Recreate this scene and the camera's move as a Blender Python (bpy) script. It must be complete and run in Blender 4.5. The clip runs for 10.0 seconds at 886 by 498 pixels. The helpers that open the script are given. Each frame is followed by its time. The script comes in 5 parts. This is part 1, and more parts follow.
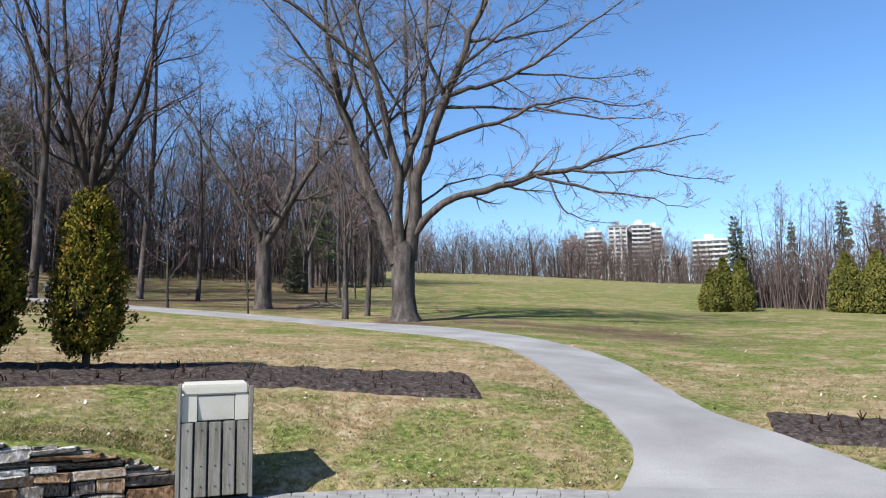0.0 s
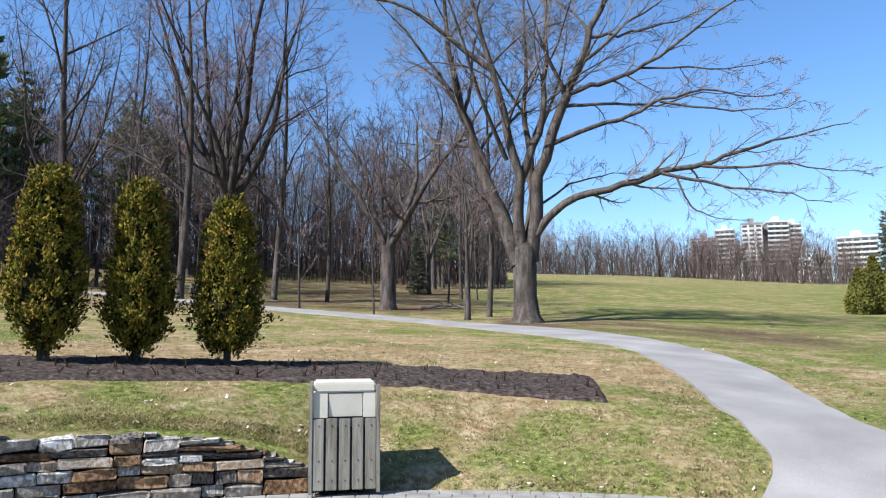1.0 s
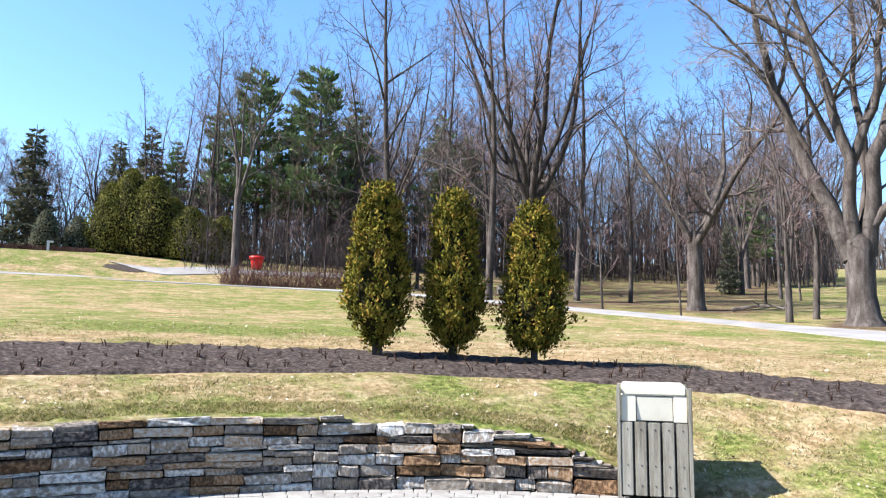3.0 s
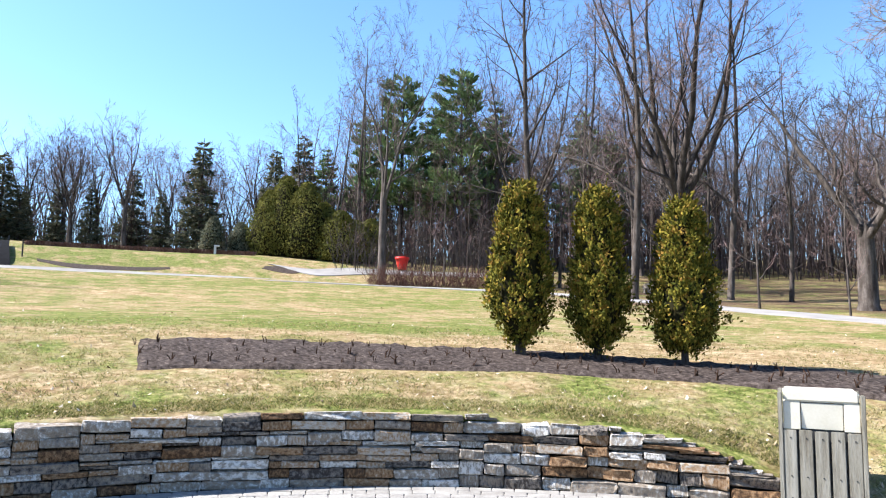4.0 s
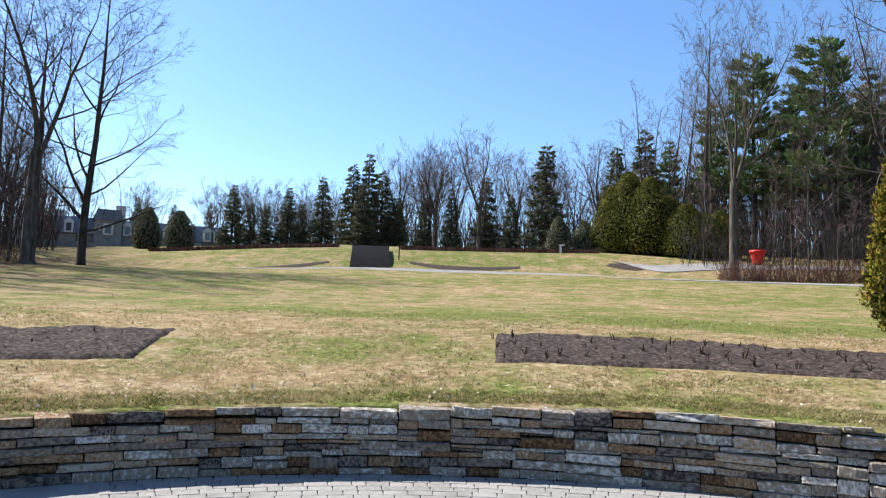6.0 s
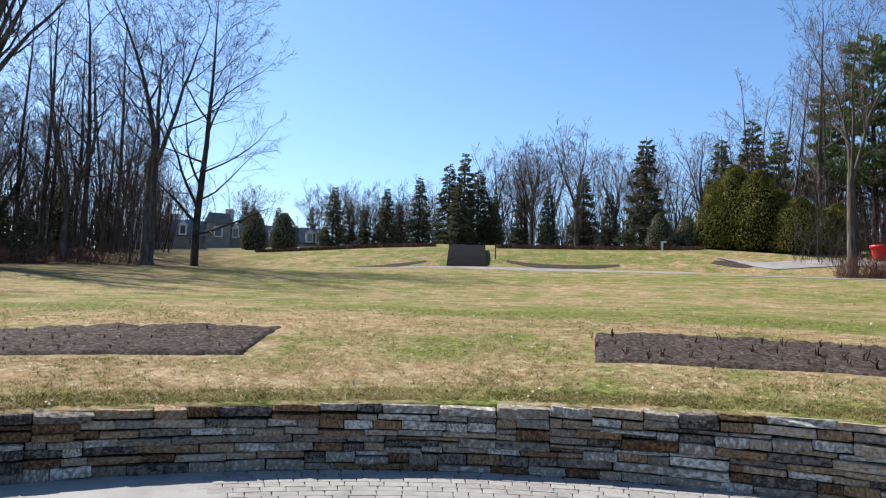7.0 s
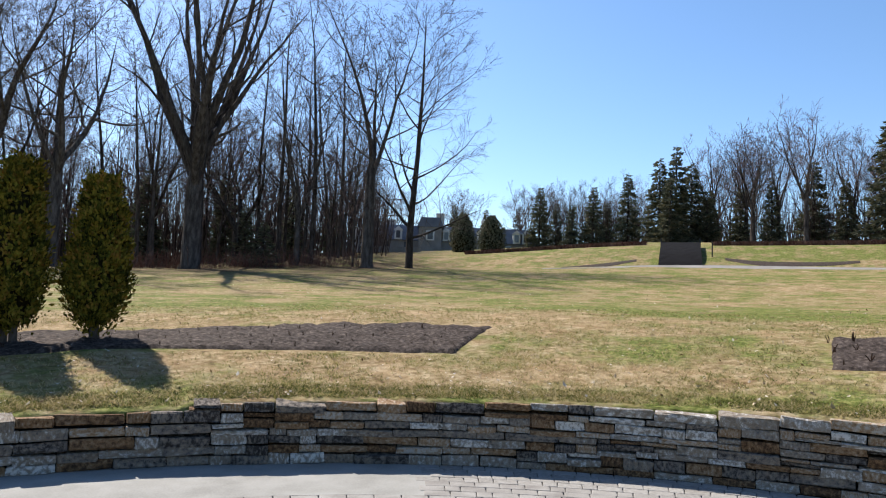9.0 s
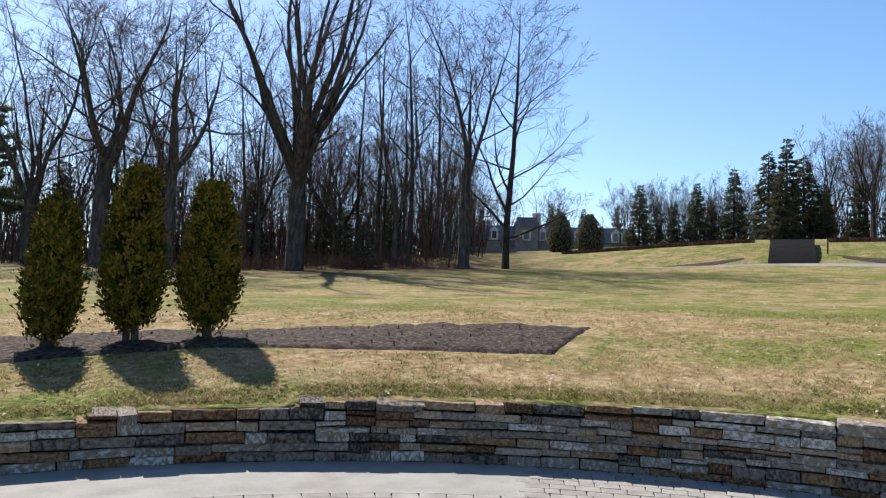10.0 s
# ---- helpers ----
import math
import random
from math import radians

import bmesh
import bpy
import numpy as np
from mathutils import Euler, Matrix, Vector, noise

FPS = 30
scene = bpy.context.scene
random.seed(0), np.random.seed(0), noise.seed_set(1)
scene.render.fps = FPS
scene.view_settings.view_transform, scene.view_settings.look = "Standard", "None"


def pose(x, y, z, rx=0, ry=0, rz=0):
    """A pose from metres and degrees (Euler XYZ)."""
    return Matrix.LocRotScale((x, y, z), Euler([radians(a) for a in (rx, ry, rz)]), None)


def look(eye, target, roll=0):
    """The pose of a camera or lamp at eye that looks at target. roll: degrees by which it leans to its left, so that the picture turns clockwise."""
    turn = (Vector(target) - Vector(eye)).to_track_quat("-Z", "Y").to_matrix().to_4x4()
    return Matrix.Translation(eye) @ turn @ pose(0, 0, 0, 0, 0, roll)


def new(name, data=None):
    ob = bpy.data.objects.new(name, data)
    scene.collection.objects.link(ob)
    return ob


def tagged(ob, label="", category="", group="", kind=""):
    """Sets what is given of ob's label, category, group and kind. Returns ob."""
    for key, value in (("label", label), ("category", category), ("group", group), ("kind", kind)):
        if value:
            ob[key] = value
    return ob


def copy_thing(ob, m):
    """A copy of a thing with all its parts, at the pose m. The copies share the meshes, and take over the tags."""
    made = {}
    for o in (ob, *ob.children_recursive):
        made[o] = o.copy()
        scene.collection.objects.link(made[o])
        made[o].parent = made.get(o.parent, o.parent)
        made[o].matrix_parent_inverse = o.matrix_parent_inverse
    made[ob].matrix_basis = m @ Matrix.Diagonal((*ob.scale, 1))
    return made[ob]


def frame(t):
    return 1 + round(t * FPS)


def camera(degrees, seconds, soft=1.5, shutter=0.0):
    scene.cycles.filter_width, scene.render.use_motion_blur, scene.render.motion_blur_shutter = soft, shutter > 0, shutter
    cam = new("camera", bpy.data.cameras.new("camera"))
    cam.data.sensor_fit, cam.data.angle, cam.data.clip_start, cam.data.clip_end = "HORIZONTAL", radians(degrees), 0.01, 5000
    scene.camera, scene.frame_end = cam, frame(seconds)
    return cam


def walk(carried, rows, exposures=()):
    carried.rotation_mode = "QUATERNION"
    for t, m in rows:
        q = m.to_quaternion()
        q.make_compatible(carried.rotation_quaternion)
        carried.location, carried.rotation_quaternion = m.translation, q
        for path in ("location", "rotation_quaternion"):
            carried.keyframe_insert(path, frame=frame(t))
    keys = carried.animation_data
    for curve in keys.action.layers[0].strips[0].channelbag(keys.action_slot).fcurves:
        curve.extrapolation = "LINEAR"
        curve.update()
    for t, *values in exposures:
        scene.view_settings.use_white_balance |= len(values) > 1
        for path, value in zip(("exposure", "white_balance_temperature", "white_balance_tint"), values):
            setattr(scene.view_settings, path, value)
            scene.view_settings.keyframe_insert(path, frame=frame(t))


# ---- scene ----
# seconds, yaw, pitch, roll: the camera turns on the spot, an arm's breadth off its axis
EYE, ARM = 1.5, 0.03
cam = camera(62.4, 10.0, soft=1.15)
TURNS = [
    (0.0, 21.55, 6.50, 0.91),
    (0.5, 26.29, 6.64, 0.65),
    (1.0, 31.03, 6.70, 0.41),
    (1.5, 36.71, 6.74, 0.21),
    (2.0, 42.93, 6.80, -0.03),
    (2.5, 49.02, 6.76, -0.31),
    (2.7, 51.18, 6.77, -0.40),
    (3.8, 62.95, 6.55, -0.92),
    (4.0, 65.40, 6.54, -1.00),
    (4.5, 72.96, 6.27, -1.30),
    (5.0, 78.32, 6.06, -1.44),
    (5.5, 85.07, 5.87, -1.66),
    (6.0, 91.89, 5.65, -1.89),
    (6.2, 93.51, 5.53, -1.92),
    (7.3, 102.16, 5.22, -2.08),
    (7.5, 104.12, 5.15, -2.10),
    (8.0, 107.69, 5.03, -2.15),
    (8.5, 111.42, 4.91, -2.23),
    (9.0, 115.59, 4.72, -2.32),
    (9.5, 118.83, 4.61, -2.40),
    (10.0, 123.15, 4.46, -2.31),
]


def held(yaw, pitch, roll):
    w = radians(yaw)
    return pose(-ARM * math.sin(w), ARM * math.cos(w), EYE, 90 + pitch, roll, yaw)


# the clip's own camera opens up while it faces the woods and closes again towards the sun
EXPOSURES = [(0.0, 1.03, 5750, 10), (1.0, 1.2, 5750, 10), (2.5, 1.8, 5850, 11), (4.0, 1.9, 5950, 11), (4.5, 1.87, 5950, 11), (6.0, 1.35, 6100, 11), (8.0, 1.13, 6250, 11), (10.0, 1.08, 6400, 11)]
walk(cam, [(t, held(yaw, pitch, roll)) for t, yaw, pitch, roll in TURNS], EXPOSURES)

# ---- light: clear spring sky, sun to the far side of the lawn ----
SUN_AZ, SUN_EL = 154.0, 44.0
world = bpy.data.worlds.new("sky")
scene.world = world
world.use_nodes = True
wn = world.node_tree.nodes
wl = world.node_tree.links
sky = wn.new("ShaderNodeTexSky")
sky.sky_type = "NISHITA"
sky.sun_disc = False
sky.sun_elevation = radians(SUN_EL)
sky.sun_rotation = radians(-SUN_AZ)
sky.altitude = 100
sky.air_density, sky.dust_density, sky.ozone_density = 1.0, 0.4, 3.0
deep = wn.new("ShaderNodeHueSaturation")
deep.inputs["Saturation"].default_value = 1.1
wl.new(sky.outputs[0], deep.inputs["Color"])
wl.new(deep.outputs[0], wn["Background"].inputs[0])
wn["Background"].inputs[1].default_value = 0.086
sun_data = bpy.data.lights.new("sun", "SUN")
sun_data.energy, sun_data.angle, sun_data.color = 5.0, radians(0.5), (1.0, 0.93, 0.83)
sun = new("sun", sun_data)
_s = Vector((-math.sin(radians(SUN_AZ)) * math.cos(radians(SUN_EL)), math.cos(radians(SUN_AZ)) * math.cos(radians(SUN_EL)), math.sin(radians(SUN_EL))))
sun.matrix_world = look(_s * 100, (0, 0, 0))


# ---- materials ----
def surface(name, colours, scale=6.0, rough=0.85, bump=0.3, fine=60.0, vary="", metal=0.0, spread=0.12, stretch=(1, 1, 1), spec=0.3, leaf=0.0):
    """Noise at two scales between the colours given, with relief; vary: "object" or "island" shifts the value piece by piece."""
    m = bpy.data.materials.new(name)
    m.use_nodes = True
    n, l = m.node_tree.nodes, m.node_tree.links
    b = n["Principled BSDF"]
    b.inputs["Roughness"].default_value = rough
    b.inputs["Metallic"].default_value = metal
    b.inputs["Specular IOR Level"].default_value = min(spec, 0.06) if rough >= 0.85 else spec
    co = n.new("ShaderNodeTexCoord")
    mp = n.new("ShaderNodeMapping")
    mp.inputs["Scale"].default_value = stretch
    l.new(co.outputs["Object"], mp.inputs[0])
    if vary == "object":
        own, shift = n.new("ShaderNodeObjectInfo"), n.new("ShaderNodeVectorMath")
        shift.operation = "SCALE"
        shift.inputs[0].default_value = (61, 37, 83)
        l.new(own.outputs["Random"], shift.inputs["Scale"])
        l.new(shift.outputs[0], mp.inputs["Location"])
    big = n.new("ShaderNodeTexNoise")
    big.inputs["Scale"].default_value = scale
    big.inputs["Detail"].default_value = 6
    small = n.new("ShaderNodeTexNoise")
    small.inputs["Scale"].default_value = fine
    small.inputs["Detail"].default_value = 3
    l.new(mp.outputs[0], big.inputs[0])
    l.new(mp.outputs[0], small.inputs[0])
    mix = n.new("ShaderNodeMath")
    mix.operation = "MULTIPLY_ADD"
    mix.inputs[1].default_value = 0.45
    l.new(small.outputs[0], mix.inputs[0])
    half = n.new("ShaderNodeMath")
    half.operation = "MULTIPLY_ADD"
    half.inputs[1].default_value = 0.9
    half.inputs[2].default_value = -0.18
    l.new(big.outputs[0], half.inputs[0])
    l.new(half.outputs[0], mix.inputs[2])
    value = mix.outputs[0]
    if vary:
        src = n.new("ShaderNodeObjectInfo") if vary == "object" else n.new("ShaderNodeNewGeometry")
        sh = n.new("ShaderNodeMath")
        sh.operation = "MULTIPLY_ADD"
        sh.inputs[1].default_value = 2 * spread
        l.new(src.outputs["Random" if vary == "object" else "Random Per Island"], sh.inputs[0])
        off = n.new("ShaderNodeMath")
        off.inputs[1].default_value = -spread
        l.new(value, off.inputs[0])
        l.new(off.outputs[0], sh.inputs[2])
        value = sh.outputs[0]
    ramp = n.new("ShaderNodeValToRGB")
    el = ramp.color_ramp.elements
    k = len(colours)
    for i, c in enumerate(colours):
        p = 0.25 + 0.5 * i / max(1, k - 1)
        e = el[i] if i < 2 else el.new(p)
        e.position, e.color = p, (*c, 1)
    l.new(value, ramp.inputs[0])
    l.new(ramp.outputs[0], b.inputs["Base Color"])
    if leaf:
        tr, ms = n.new("ShaderNodeBsdfTranslucent"), n.new("ShaderNodeMixShader")
        ms.inputs[0].default_value = leaf
        l.new(ramp.outputs[0], tr.inputs[0])
        l.new(b.outputs[0], ms.inputs[1])
        l.new(tr.outputs[0], ms.inputs[2])
        l.new(ms.outputs[0], n["Material Output"].inputs[0])
    if bump:
        bp = n.new("ShaderNodeBump")
        bp.inputs["Strength"].default_value = bump
        bp.inputs["Distance"].default_value = 0.02
        l.new(mix.outputs[0], bp.inputs["Height"])
        l.new(bp.outputs[0], b.inputs["Normal"])
    return m


def lawn_surface():
    """Dormant lawn: straw with greener patches, and brown for leaf litter and painted tree shadow where the mesh's mask
    says that trees stand.
    """
    m = bpy.data.materials.new("dormant_lawn")
    m.use_nodes = True
    n, l = m.node_tree.nodes, m.node_tree.links
    b = n["Principled BSDF"]
    b.inputs["Roughness"].default_value = 0.95
    b.inputs["Specular IOR Level"].default_value = 0.04
    co = n.new("ShaderNodeTexCoord")

    def tex(scale, detail=5, rough=0.6):
        t = n.new("ShaderNodeTexNoise")
        t.inputs["Scale"].default_value, t.inputs["Detail"].default_value, t.inputs["Roughness"].default_value = scale, detail, rough
        l.new(co.outputs["Object"], t.inputs[0])
        return t.outputs[0]

    def ramp(src, stops):
        r = n.new("ShaderNodeValToRGB")
        for i, (p, c) in enumerate(stops):
            e = r.color_ramp.elements[i] if i < 2 else r.color_ramp.elements.new(p)
            e.position, e.color = p, (*c, 1)
        l.new(src, r.inputs[0])
        return r.outputs[0]

    def mixed(fac, a, c):
        x = n.new("ShaderNodeMix")
        x.data_type = "RGBA"
        l.new(fac, x.inputs[0])
        l.new(a, x.inputs[6])
        l.new(c, x.inputs[7])
        return x.outputs[2]

    straw = ramp(tex(9, 6, 0.72), [(0.32, (0.06, 0.04, 0.018)), (0.47, (0.19, 0.137, 0.068)), (0.64, (0.40, 0.32, 0.20))])
    green = ramp(tex(11, 6, 0.72), [(0.34, (0.024, 0.034, 0.006)), (0.5, (0.095, 0.118, 0.024)), (0.66, (0.24, 0.235, 0.08))])
    dry = n.new("ShaderNodeAttribute")
    dry.attribute_name = "dry"
    part_green = n.new("ShaderNodeMath")
    part_green.operation = "SUBTRACT"
    l.new(tex(0.9, 6, 0.72), part_green.inputs[0])
    l.new(dry.outputs["Fac"], part_green.inputs[1])
    patch = ramp(part_green.outputs[0], [(0.40, (0.03, 0.03, 0.03)), (0.58, (0.95, 0.95, 0.95))])
    tan = ramp(tex(2.2, 6, 0.75), [(0.38, (0.14, 0.085, 0.042)), (0.52, (0.29, 0.20, 0.11)), (0.66, (0.44, 0.355, 0.235))])
    worn = ramp(tex(1.3, 5, 0.7), [(0.42, (0.1, 0.1, 0.1)), (0.6, (0.8, 0.8, 0.8))])
    turf = mixed(patch, mixed(worn, straw, tan), green)
    # one brown for leaf litter and for tree shadow painted on the turf
    brown = ramp(tex(5, 6, 0.7), [(0.3, (0.037, 0.02516, 0.01628)), (0.55, (0.0962, 0.06512, 0.0407)), (0.75, (0.1776, 0.1258, 0.074))])
    at = n.new("ShaderNodeAttribute")
    at.attribute_name = "litter_shade"
    edge = n.new("ShaderNodeMath")
    edge.operation = "MULTIPLY"
    l.new(at.outputs["Fac"], edge.inputs[0])
    l.new(ramp(tex(0.55, 6, 0.65), [(0.36, (0, 0, 0)), (0.56, (1, 1, 1))]), edge.inputs[1])
    l.new(mixed(edge.outputs[0], turf, brown), b.inputs["Base Color"])
    bp = n.new("ShaderNodeBump")
    bp.inputs["Strength"].default_value, bp.inputs["Distance"].default_value = 0.8, 0.04
    l.new(tex(22, 4, 0.7), bp.inputs["Height"])
    l.new(bp.outputs[0], b.inputs["Normal"])
    return m


M_LAWN = lawn_surface()
M_BLADE = surface("grass_blade", [(0.074, 0.0925, 0.02072), (0.1924, 0.1776, 0.0555), (0.3404, 0.2664, 0.1258), (0.4144, 0.3404, 0.1998)], 0.5, 0.9, 0, 4, "island", spread=0.3, leaf=0.45)
M_MULCH = surface("bark_mulch", [(0.008, 0.006, 0.005), (0.031, 0.0235, 0.0195), (0.067, 0.052, 0.044), (0.15, 0.12, 0.104)], 16, 0.95, 1.0, 85)
M_GREENBLADE = surface("green_blade", [(0.05, 0.062, 0.013), (0.115, 0.12, 0.03), (0.21, 0.185, 0.065), (0.36, 0.285, 0.15)], 0.6, 0.9, 0, 4, "island", spread=0.28, leaf=0.3)
M_PATH = surface("stone_dust", [(0.165, 0.155, 0.145), (0.218, 0.206, 0.194), (0.28, 0.266, 0.252)], 0.9, 1.0, 0.5, 70, spec=0.08)
M_PAVER = surface("paver", [(0.1635, 0.151, 0.1384), (0.2327, 0.2202, 0.2013), (0.2893, 0.2768, 0.2579)], 5, 0.9, 0.25, 90, "object", spread=0.1)
M_APRON = surface("pale_apron", [(0.18, 0.175, 0.16), (0.235, 0.23, 0.212), (0.28, 0.275, 0.257)], 2.5, 0.9, 0.2, 70)
M_JOINT = surface("joint_sand", [(0.17, 0.155, 0.135), (0.25, 0.235, 0.21)], 8, 0.95, 0.3, 60)
M_STONE = surface("field_stone", [(0.038, 0.032, 0.028), (0.135, 0.12, 0.107), (0.21, 0.168, 0.124), (0.25, 0.232, 0.205), (0.54, 0.515, 0.475)], 2.6, 0.9, 0.9, 14, "object", spread=0.22, stretch=(4, 1.5, 0.9))
M_RUST = surface("rusty_stone", [(0.055, 0.033, 0.02), (0.17, 0.10, 0.052), (0.26, 0.18, 0.11), (0.36, 0.33, 0.285)], 3, 0.9, 0.9, 14, "object", spread=0.2, stretch=(4, 1.5, 0.9))
# wall backing, near-black to paint the shade in the open joints
M_GAPSHADE = surface("wall_gap_shade", [(0.00888, 0.00814, 0.0074), (0.0222, 0.01998, 0.01776)], 6, 1.0, 0.2, 40)
M_THICK = surface("brush_bark", [(0.05106, 0.03744, 0.03234), (0.1021, 0.07659, 0.06553), (0.1532, 0.1174, 0.1021)], 0.4, 0.95, 0.0, 5, "island", spread=0.25)
M_WOOD = surface("weathered_wood", [(0.111, 0.0962, 0.074), (0.1998, 0.185, 0.148), (0.2664, 0.2516, 0.2146)], 5, 0.9, 0.4, 50, "object", spread=0.1, stretch=(6, 6, 0.5))
M_LID = surface("cream_plastic", [(0.4144, 0.3848, 0.3034), (0.4736, 0.444, 0.3626), (0.5106, 0.481, 0.407)], 4, 0.5, 0.05, 60)
M_DARK = surface("dark_steel", [(0.0148, 0.0148, 0.0148), (0.037, 0.037, 0.037)], 8, 0.6, 0.1, 60)
M_BARK = surface("grey_bark", [(0.022, 0.0175, 0.0145), (0.062, 0.051, 0.044), (0.128, 0.11, 0.098)], 3, 0.95, 0.8, 25, "object", spread=0.1, stretch=(2, 2, 0.5))
M_TWIG = surface("twig_bark", [(0.06012, 0.0481, 0.04255), (0.1202, 0.09898, 0.08695), (0.1943, 0.1619, 0.1434)], 2, 0.95, 0.0, 10, "object", spread=0.15)
M_REDTWIG = surface("budding_twig", [(0.0925, 0.06012, 0.0555), (0.1665, 0.1129, 0.1055), (0.2313, 0.1665, 0.1526)], 2, 0.95, 0.0, 10, "object", spread=0.15)
M_CEDAR = surface("cedar_spray", [(0.019, 0.023, 0.004), (0.066, 0.066, 0.009), (0.175, 0.142, 0.02), (0.21, 0.115, 0.026)], 6.0, 0.9, 0, 22, "island", spread=0.16)
# near-black that paints the shade inside cedar and bush crowns
M_INNERSHADE = surface("inner_shade", [(0.00888, 0.00888, 0.0037), (0.0259, 0.0222, 0.00888)], 8, 1.0, 0.5, 40)
M_PINE = surface("pine_needle", [(0.0558, 0.09066, 0.04464), (0.1255, 0.1884, 0.07671), (0.2232, 0.279, 0.1186)], 1.0, 0.85, 0, 8, "island", spread=0.2, leaf=0.14)
M_SPRUCE = surface("spruce_needle", [(0.05, 0.058, 0.04), (0.11, 0.118, 0.078), (0.20, 0.178, 0.115)], 1.0, 0.85, 0, 8, "island", spread=0.2, leaf=0.14)
M_YEW = surface("arborvitae", [(0.045, 0.05, 0.012), (0.115, 0.112, 0.025), (0.19, 0.165, 0.04)], 0.8, 0.9, 0, 8, "island", spread=0.07, leaf=0.06)
M_REDSHRUB = surface("red_shrub", [(0.074, 0.0333, 0.0259), (0.1406, 0.074, 0.0555), (0.1924, 0.1184, 0.0888)], 1, 0.9, 0, 8, "island", spread=0.2)
M_POT = surface("red_glaze", [(0.55, 0.02, 0.015), (0.68, 0.035, 0.025)], 3, 0.45, 0.05, 30)
M_NET = surface("black_mesh", [(0.00296, 0.00296, 0.0037), (0.0074, 0.0074, 0.00888)], 2, 1.0, 0.3, 40, spec=0.05)
M_CONC = surface("pale_concrete", [(0.42, 0.395, 0.35), (0.52, 0.49, 0.44)], 0.2, 0.9, 0.1, 3)
M_CONC2 = surface("grey_concrete", [(0.1628, 0.1554, 0.1554), (0.2368, 0.2294, 0.222)], 0.2, 0.9, 0.1, 3)
M_WIN = surface("window_glass", [(0.03, 0.04, 0.05), (0.06, 0.07, 0.09)], 1, 0.15, 0, 8, spec=0.6)
M_SLATE = surface("slate_roof", [(0.0888, 0.1036, 0.1332), (0.148, 0.1628, 0.1998)], 1.5, 0.7, 0.2, 12)
M_WHITE = surface("white_trim", [(0.518, 0.518, 0.5032), (0.592, 0.592, 0.5772)], 2, 0.6, 0.05, 20)
M_HOUSE = surface("house_stone", [(0.1776, 0.1702, 0.1554), (0.2664, 0.2516, 0.2294)], 1.5, 0.9, 0.3, 12)
M_LEAF = surface("dry_leaf", [(0.148, 0.0962, 0.0518), (0.34, 0.27, 0.18), (0.52, 0.47, 0.39)], 2, 0.9, 0, 8, "island", spread=0.3)
M_STUB = surface("rose_cane", [(0.0185, 0.01184, 0.00888), (0.0592, 0.0333, 0.02072)], 10, 0.9, 0.2, 40)


# ---- helpers of this place ----
def spot(az, d):
    """A place by its bearing (degrees left of +y) and distance from the middle of the terrace."""
    return -d * math.sin(radians(az)), d * math.cos(radians(az))


def mesh_of(name, verts, faces, material, smooth=False):
    me = bpy.data.meshes.new(name)
    me.from_pydata([tuple(v) for v in verts], [], faces)
    me.materials.append(material)
    if smooth:
        me.polygons.foreach_set("use_smooth", [True] * len(me.polygons))
    me.update()
    return me


def part(name, bm, material, parent=None, label="", smooth=False):
    """One mesh object from a bmesh, a (verts, faces) pair or a mesh, under its thing."""
    if isinstance(bm, bmesh.types.BMesh):
        me = bpy.data.meshes.new(name)
        bm.to_mesh(me)
        bm.free()
        me.materials.append(material)
        if smooth:
            me.polygons.foreach_set("use_smooth", [True] * len(me.polygons))
    elif isinstance(bm, tuple):
        me = mesh_of(name, bm[0], bm[1], material, smooth)
    else:
        me = bm
    ob = new(name, me)
    ob.parent = parent
    if label:
        ob["label"] = label
    return ob


def thing(name, x, y, z, turn=0.0, label="", category="", group="", kind=""):
    ob = new(name)
    ob.empty_display_size = 0.2
    ob.matrix_basis = pose(x, y, z, 0, 0, turn)
    return tagged(ob, label, category, group, kind)


def box(bm, x0, x1, y0, y1, z0, z1, bevel=0.0):
    r = bmesh.ops.create_cube(bm, size=1.0)
    bmesh.ops.transform(bm, matrix=Matrix.Translation(((x0 + x1) / 2, (y0 + y1) / 2, (z0 + z1) / 2)) @ Matrix.Diagonal((x1 - x0, y1 - y0, z1 - z0, 1)), verts=r["verts"])
    if bevel:
        es = {e for v in r["verts"] for e in v.link_edges}
        bmesh.ops.bevel(bm, geom=list(es), offset=bevel, segments=2, affect="EDGES")
    return bm


def boxed(*a, **k):
    return box(bmesh.new(), *a, **k)


# ---- the ground ----
AZ = [-20, 0, 20, 40, 60, 80, 100, 120, 140, 160]
